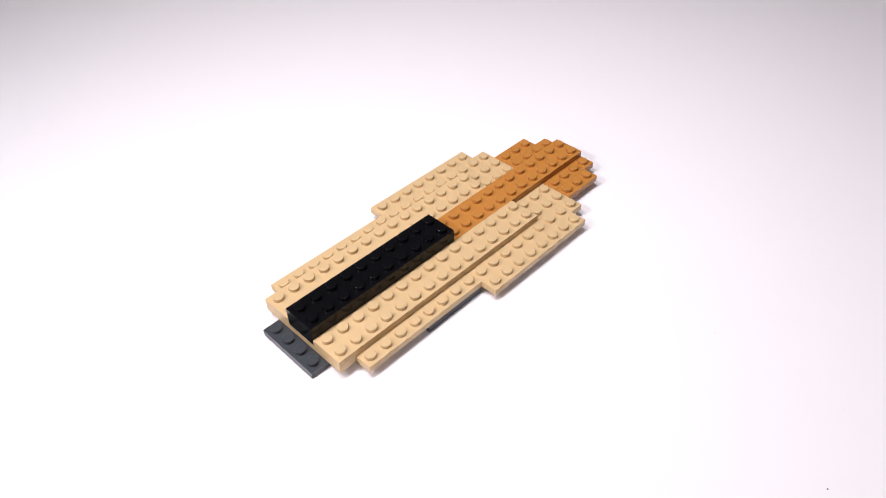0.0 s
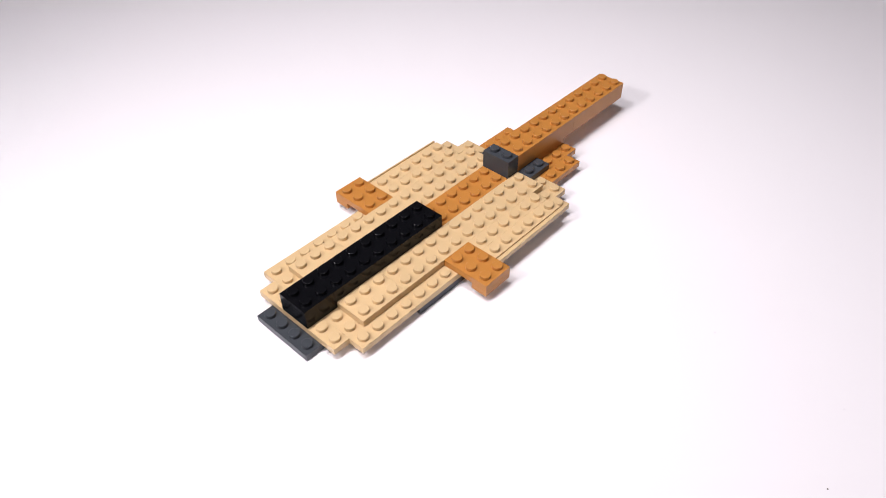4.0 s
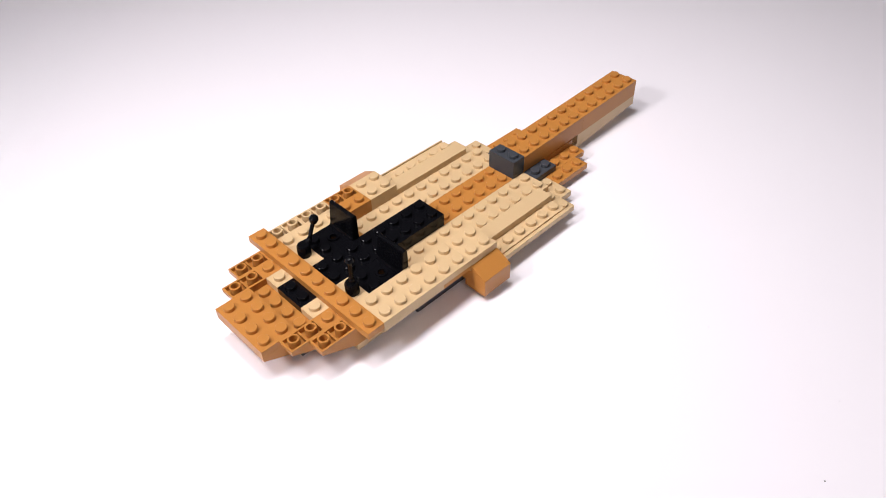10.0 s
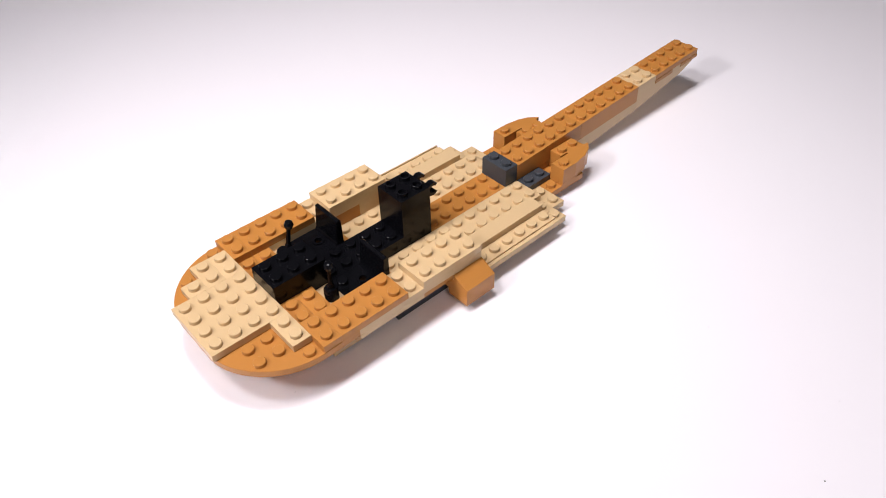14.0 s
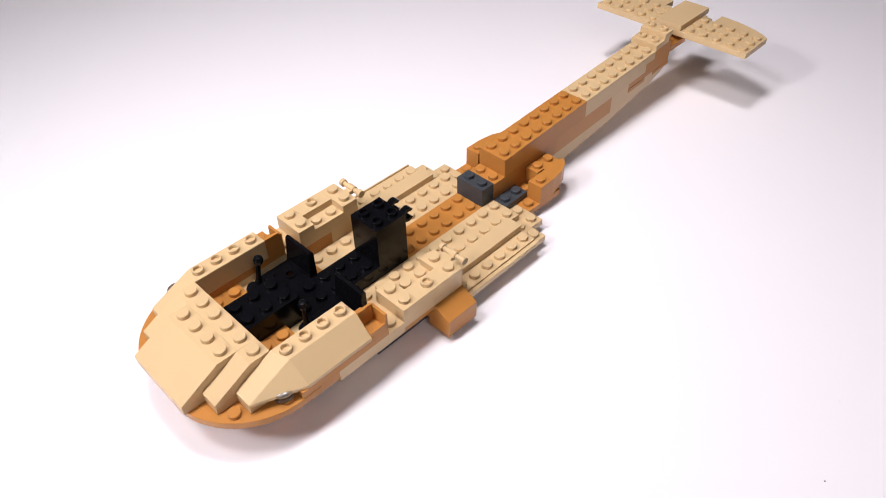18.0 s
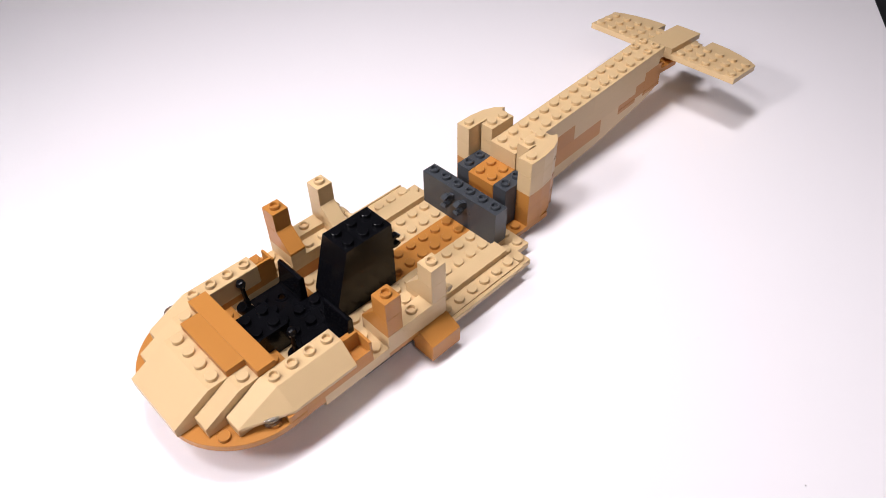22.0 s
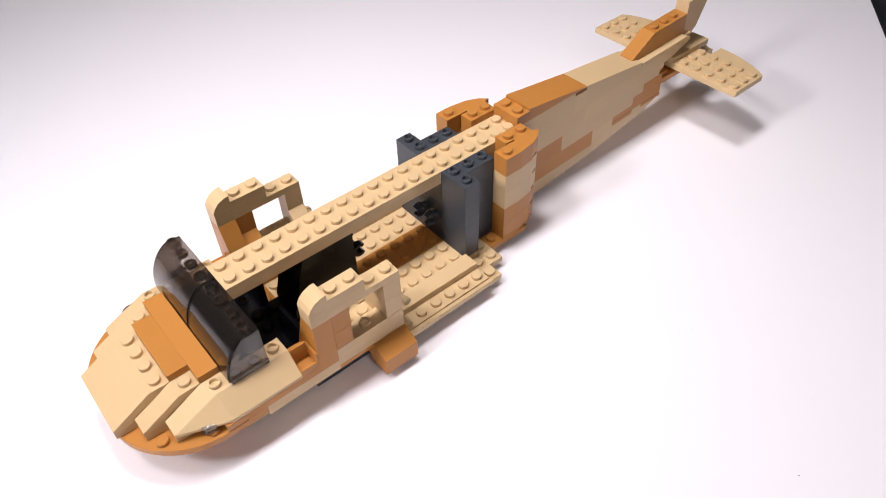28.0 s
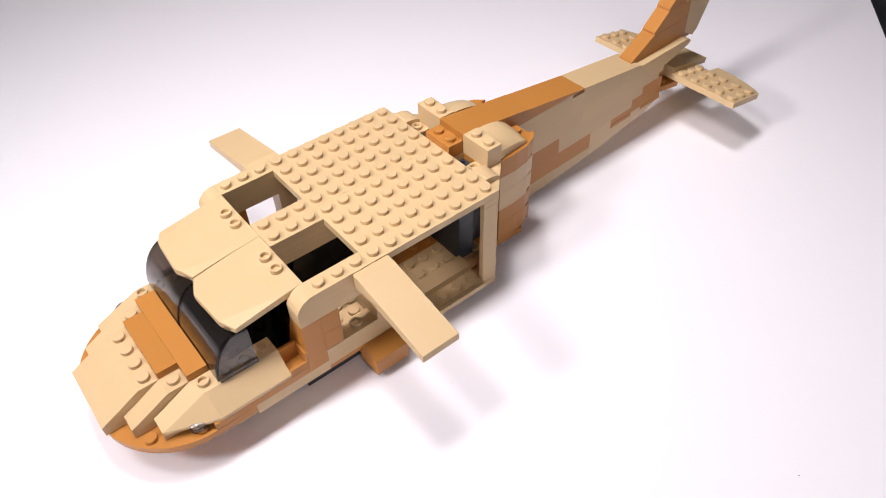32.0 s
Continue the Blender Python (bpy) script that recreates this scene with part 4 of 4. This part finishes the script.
# ---- what moves: the model nudged on the paper, and each brick brought from the supply ----
ROOT_ROWS = [
    (0.0000, pose(-0.00163, -0.00293, -0.00000, 0.000, 0.000, -4.315)),
    (0.2333, pose(-0.00163, -0.00293, -0.00000, 0.000, 0.000, -4.315)),
    (0.2667, pose(-0.00000, 0.00000, -0.00000, 0.000, 0.000, 0.000)),
    (0.7000, pose(-0.00000, 0.00000, -0.00000, 0.000, 0.000, 0.000)),
    (0.7333, pose(0.00274, 0.00142, -0.00000, -0.000, 0.000, -0.716)),
    (1.2333, pose(0.00274, 0.00142, -0.00000, -0.000, 0.000, -0.716)),
    (1.2667, pose(0.00261, 0.00518, -0.00000, 0.000, -0.000, -1.833)),
    (1.7000, pose(0.00261, 0.00518, -0.00000, 0.000, -0.000, -1.833)),
    (1.7333, pose(0.00171, 0.00342, -0.00000, 0.000, -0.000, -1.280)),
    (2.2333, pose(0.00171, 0.00342, -0.00000, 0.000, -0.000, -1.280)),
    (2.2667, pose(0.00175, 0.00468, -0.00000, 0.000, -0.000, -2.175)),
    (2.7000, pose(0.00175, 0.00468, -0.00000, 0.000, -0.000, -2.175)),
    (2.7333, pose(0.00190, 0.00504, -0.00000, -0.000, 0.000, -2.402)),
    (3.2333, pose(0.00190, 0.00504, -0.00000, -0.000, 0.000, -2.402)),
    (3.2667, pose(0.00235, 0.00547, -0.00000, -0.000, 0.000, -2.560)),
    (3.8000, pose(0.00235, 0.00547, -0.00000, -0.000, 0.000, -2.560)),
    (5.2000, pose(0.00176, 0.00379, -0.00000, 0.000, -0.000, -2.883)),
    (5.7000, pose(0.00176, 0.00379, -0.00000, 0.000, -0.000, -2.883)),
    (5.7333, pose(0.00174, 0.00317, -0.00000, 0.000, -0.000, -2.441)),
    (6.2333, pose(0.00174, 0.00317, -0.00000, 0.000, -0.000, -2.441)),
    (6.2667, pose(0.00419, 0.00427, -0.00000, 0.000, 0.000, -2.966)),
    (6.7000, pose(0.00419, 0.00427, -0.00000, 0.000, 0.000, -2.966)),
    (6.7333, pose(0.00408, 0.00456, -0.00000, -0.000, 0.000, -3.198)),
    (7.2333, pose(0.00408, 0.00456, -0.00000, -0.000, 0.000, -3.198)),
    (7.2667, pose(0.00408, 0.00677, -0.00000, -0.000, 0.000, -4.058)),
    (7.7000, pose(0.00408, 0.00677, -0.00000, -0.000, 0.000, -4.058)),
    (7.7333, pose(0.00402, 0.00672, -0.00000, 0.000, -0.000, -3.879)),
    (8.2333, pose(0.00402, 0.00672, -0.00000, 0.000, -0.000, -3.879)),
    (8.2667, pose(0.00397, 0.00706, -0.00000, 0.000, -0.000, -4.287)),
    (8.7000, pose(0.00397, 0.00706, -0.00000, 0.000, -0.000, -4.287)),
    (8.7333, pose(0.00623, 0.00658, -0.00000, 0.000, 0.000, -4.108)),
    (9.2333, pose(0.00623, 0.00658, -0.00000, 0.000, 0.000, -4.108)),
    (9.2667, pose(0.00671, 0.00674, 0.00000, -0.000, 0.000, -6.051)),
    (9.7000, pose(0.00671, 0.00674, 0.00000, -0.000, 0.000, -6.051)),
    (9.7333, pose(0.00678, 0.00660, 0.00000, -0.000, 0.000, -5.996)),
    (10.2333, pose(0.00678, 0.00660, 0.00000, -0.000, 0.000, -5.996)),
    (10.2667, pose(0.00508, 0.00629, 0.00000, -0.000, -0.000, -1.639)),
    (10.7000, pose(0.00508, 0.00629, 0.00000, -0.000, -0.000, -1.639)),
    (10.7333, pose(0.00343, 0.00502, 0.00000, -0.000, -0.000, -1.356)),
    (11.2333, pose(0.00343, 0.00502, 0.00000, -0.000, -0.000, -1.356)),
    (11.2667, pose(0.00001, 0.01267, 0.00000, -0.000, -0.000, -8.891)),
    (11.7000, pose(0.00001, 0.01267, 0.00000, -0.000, -0.000, -8.891)),
    (11.7333, pose(-0.00001, 0.01271, 0.00000, -0.000, -0.000, -8.940)),
    (12.2333, pose(-0.00001, 0.01271, 0.00000, -0.000, -0.000, -8.940)),
    (12.2667, pose(-0.00141, 0.00937, 0.00000, -0.000, 0.000, -8.614)),
    (12.7000, pose(-0.00141, 0.00937, 0.00000, -0.000, 0.000, -8.614)),
    (12.7333, pose(0.00361, 0.01630, 0.00000, -0.000, -0.000, -9.872)),
    (13.2333, pose(0.00361, 0.01630, 0.00000, -0.000, -0.000, -9.872)),
    (13.2667, pose(-0.00004, 0.01152, 0.00000, -0.000, -0.000, -8.354)),
    (13.7000, pose(-0.00004, 0.01152, 0.00000, -0.000, -0.000, -8.354)),
    (13.7333, pose(0.00041, 0.01179, 0.00000, -0.000, -0.000, -8.667)),
    (14.2333, pose(0.00041, 0.01179, 0.00000, -0.000, -0.000, -8.667)),
    (14.2667, pose(-0.00197, 0.00912, 0.00000, -0.000, -0.000, -8.639)),
    (14.8000, pose(-0.00197, 0.00912, 0.00000, -0.000, -0.000, -8.639)),
    (16.2000, pose(-0.00631, 0.00950, 0.00000, -0.000, -0.000, -7.465)),
    (16.7000, pose(-0.00631, 0.00950, 0.00000, -0.000, -0.000, -7.465)),
    (16.7333, pose(-0.00971, 0.01017, 0.00000, -0.000, -0.000, -6.960)),
    (17.2333, pose(-0.00971, 0.01017, 0.00000, -0.000, -0.000, -6.960)),
    (17.2667, pose(-0.01078, 0.00824, 0.00000, -0.000, -0.000, -4.464)),
    (17.7000, pose(-0.01078, 0.00824, 0.00000, -0.000, -0.000, -4.464)),
    (17.7333, pose(-0.02047, 0.00375, -0.00014, 0.620, -0.102, -5.086)),
    (18.2333, pose(-0.02047, 0.00375, -0.00014, 0.620, -0.102, -5.086)),
    (18.2667, pose(-0.02321, 0.00459, -0.00014, 0.622, -0.090, -6.207)),
    (18.7000, pose(-0.02321, 0.00459, -0.00014, 0.622, -0.090, -6.207)),
    (18.7333, pose(-0.02300, 0.00407, -0.00014, 0.621, -0.099, -5.337)),
    (19.2333, pose(-0.02300, 0.00407, -0.00014, 0.621, -0.099, -5.337)),
    (19.2667, pose(-0.02406, 0.01104, 0.00000, 0.000, -0.000, -7.652)),
    (19.7000, pose(-0.02406, 0.01104, 0.00000, 0.000, -0.000, -7.652)),
    (19.7333, pose(-0.02401, 0.01102, 0.00000, 0.000, -0.000, -7.644)),
    (20.2333, pose(-0.02401, 0.01102, 0.00000, 0.000, -0.000, -7.644)),
    (20.2667, pose(-0.02407, 0.01112, 0.00000, 0.000, -0.000, -7.670)),
    (20.7000, pose(-0.02407, 0.01112, 0.00000, 0.000, -0.000, -7.670)),
    (20.7333, pose(-0.02413, 0.01117, 0.00000, -0.000, -0.000, -7.705)),
    (21.2333, pose(-0.02413, 0.01117, 0.00000, -0.000, -0.000, -7.705)),
    (21.2667, pose(-0.02558, 0.01179, 0.00000, -0.000, -0.000, -7.812)),
    (21.7000, pose(-0.02558, 0.01179, 0.00000, -0.000, -0.000, -7.812)),
    (21.7333, pose(-0.02842, 0.00981, 0.00000, -0.000, -0.000, -7.239)),
    (22.2333, pose(-0.02842, 0.00981, 0.00000, -0.000, -0.000, -7.239)),
    (22.2667, pose(-0.02775, 0.01849, 0.00000, -0.000, -0.000, -7.731)),
    (22.7000, pose(-0.02775, 0.01849, 0.00000, -0.000, -0.000, -7.731)),
    (22.7333, pose(-0.03179, 0.01771, 0.00000, -0.000, -0.000, -6.876)),
    (23.2333, pose(-0.03179, 0.01771, 0.00000, -0.000, -0.000, -6.876)),
    (23.2667, pose(-0.03158, 0.01819, 0.00000, -0.000, 0.000, -7.216)),
    (23.7000, pose(-0.03158, 0.01819, 0.00000, -0.000, 0.000, -7.216)),
    (23.7333, pose(-0.03128, 0.01942, 0.00000, -0.000, -0.000, -8.137)),
    (24.2333, pose(-0.03128, 0.01942, 0.00000, -0.000, -0.000, -8.137)),
    (24.2667, pose(-0.03027, 0.02013, 0.00000, -0.000, -0.000, -8.179)),
    (24.7000, pose(-0.03027, 0.02013, 0.00000, -0.000, -0.000, -8.179)),
    (24.7333, pose(-0.03030, 0.02012, 0.00000, -0.000, -0.000, -8.161)),
    (25.2333, pose(-0.03030, 0.02012, 0.00000, -0.000, -0.000, -8.161)),
    (25.2667, pose(-0.03878, 0.01922, 0.00000, -0.000, -0.000, -9.374)),
    (25.8000, pose(-0.03878, 0.01922, 0.00000, -0.000, -0.000, -9.374)),
    (27.2000, pose(-0.04380, 0.02240, 0.00000, 0.000, -0.000, -13.127)),
    (27.7000, pose(-0.04380, 0.02240, 0.00000, 0.000, -0.000, -13.127)),
    (27.7333, pose(-0.03883, 0.02283, 0.00000, 0.000, -0.000, -12.702)),
    (28.2333, pose(-0.03883, 0.02283, 0.00000, 0.000, -0.000, -12.702)),
    (28.2667, pose(-0.04243, 0.02330, 0.00000, 0.000, -0.000, -13.073)),
    (28.7000, pose(-0.04243, 0.02330, 0.00000, 0.000, -0.000, -13.073)),
    (28.7333, pose(-0.04126, 0.02189, 0.00000, 0.000, -0.000, -12.336)),
    (29.2333, pose(-0.04126, 0.02189, 0.00000, 0.000, -0.000, -12.336)),
    (29.2667, pose(-0.04114, 0.02185, 0.00000, -0.000, -0.000, -12.067)),
    (29.7000, pose(-0.04114, 0.02185, 0.00000, -0.000, -0.000, -12.067)),
    (29.7333, pose(-0.04114, 0.02185, 0.00000, -0.000, -0.000, -12.067)),
    (30.2333, pose(-0.04114, 0.02185, 0.00000, -0.000, -0.000, -12.067)),
    (30.2667, pose(-0.04114, 0.02185, 0.00000, 0.000, -0.000, -12.067)),
    (30.7000, pose(-0.04114, 0.02185, 0.00000, 0.000, -0.000, -12.067)),
    (30.7333, pose(-0.04248, 0.02550, 0.00000, 0.000, -0.000, -14.352)),
    (31.2333, pose(-0.04248, 0.02550, 0.00000, 0.000, -0.000, -14.352)),
    (31.2667, pose(-0.04064, 0.02580, 0.00000, 0.000, -0.000, -13.833)),
    (31.7000, pose(-0.04064, 0.02580, 0.00000, 0.000, -0.000, -13.833)),
    (31.7333, pose(-0.04025, 0.02666, 0.00000, 0.000, -0.000, -13.721)),
    (32.0000, pose(-0.04025, 0.02666, 0.00000, 0.000, -0.000, -13.721)),
]


def motions():
    walk(helicopter, ROOT_ROWS)
    x, y, deep = -0.34, 0.14, 0.0
    for ob, t, home, flat, sags, size, moves in PIECES:
        if t <= 0:
            continue
        # its place in the supply laid out on the paper, beside and behind the camera
        if x - size[0] < -0.69:
            x, y, deep = -0.34, y - deep - 0.006, 0.0
        store = pose(x - size[0] / 2, y - size[1] / 2, 0.0)
        x -= size[0] + 0.006
        deep = max(deep, size[1])
        stops = [(0, store), (t, flat)] + sags
        for kind, when, turn, at in moves:
            if kind == "before":
                stops = [(0, home @ turn), (when, store)] + stops[1:]
            elif kind == "first":
                stops = [stops[0], (t, home @ turn), (when, home)]
            elif kind == "lying":
                stops.insert(1, (when, turn @ at))
            elif kind == "swing":
                stops.append((when, TAIL @ turn @ at))
            else:
                stops.append((when, home @ turn))
        rows, last = [], None
        for when, there in stops:
            count = round(when * 30)
            if count:
                rows.append(((count - 1) / 30, last))
            rows.append((count / 30, there))
            last = there
        walk(ob, rows + [(32.0, last)])


motions()
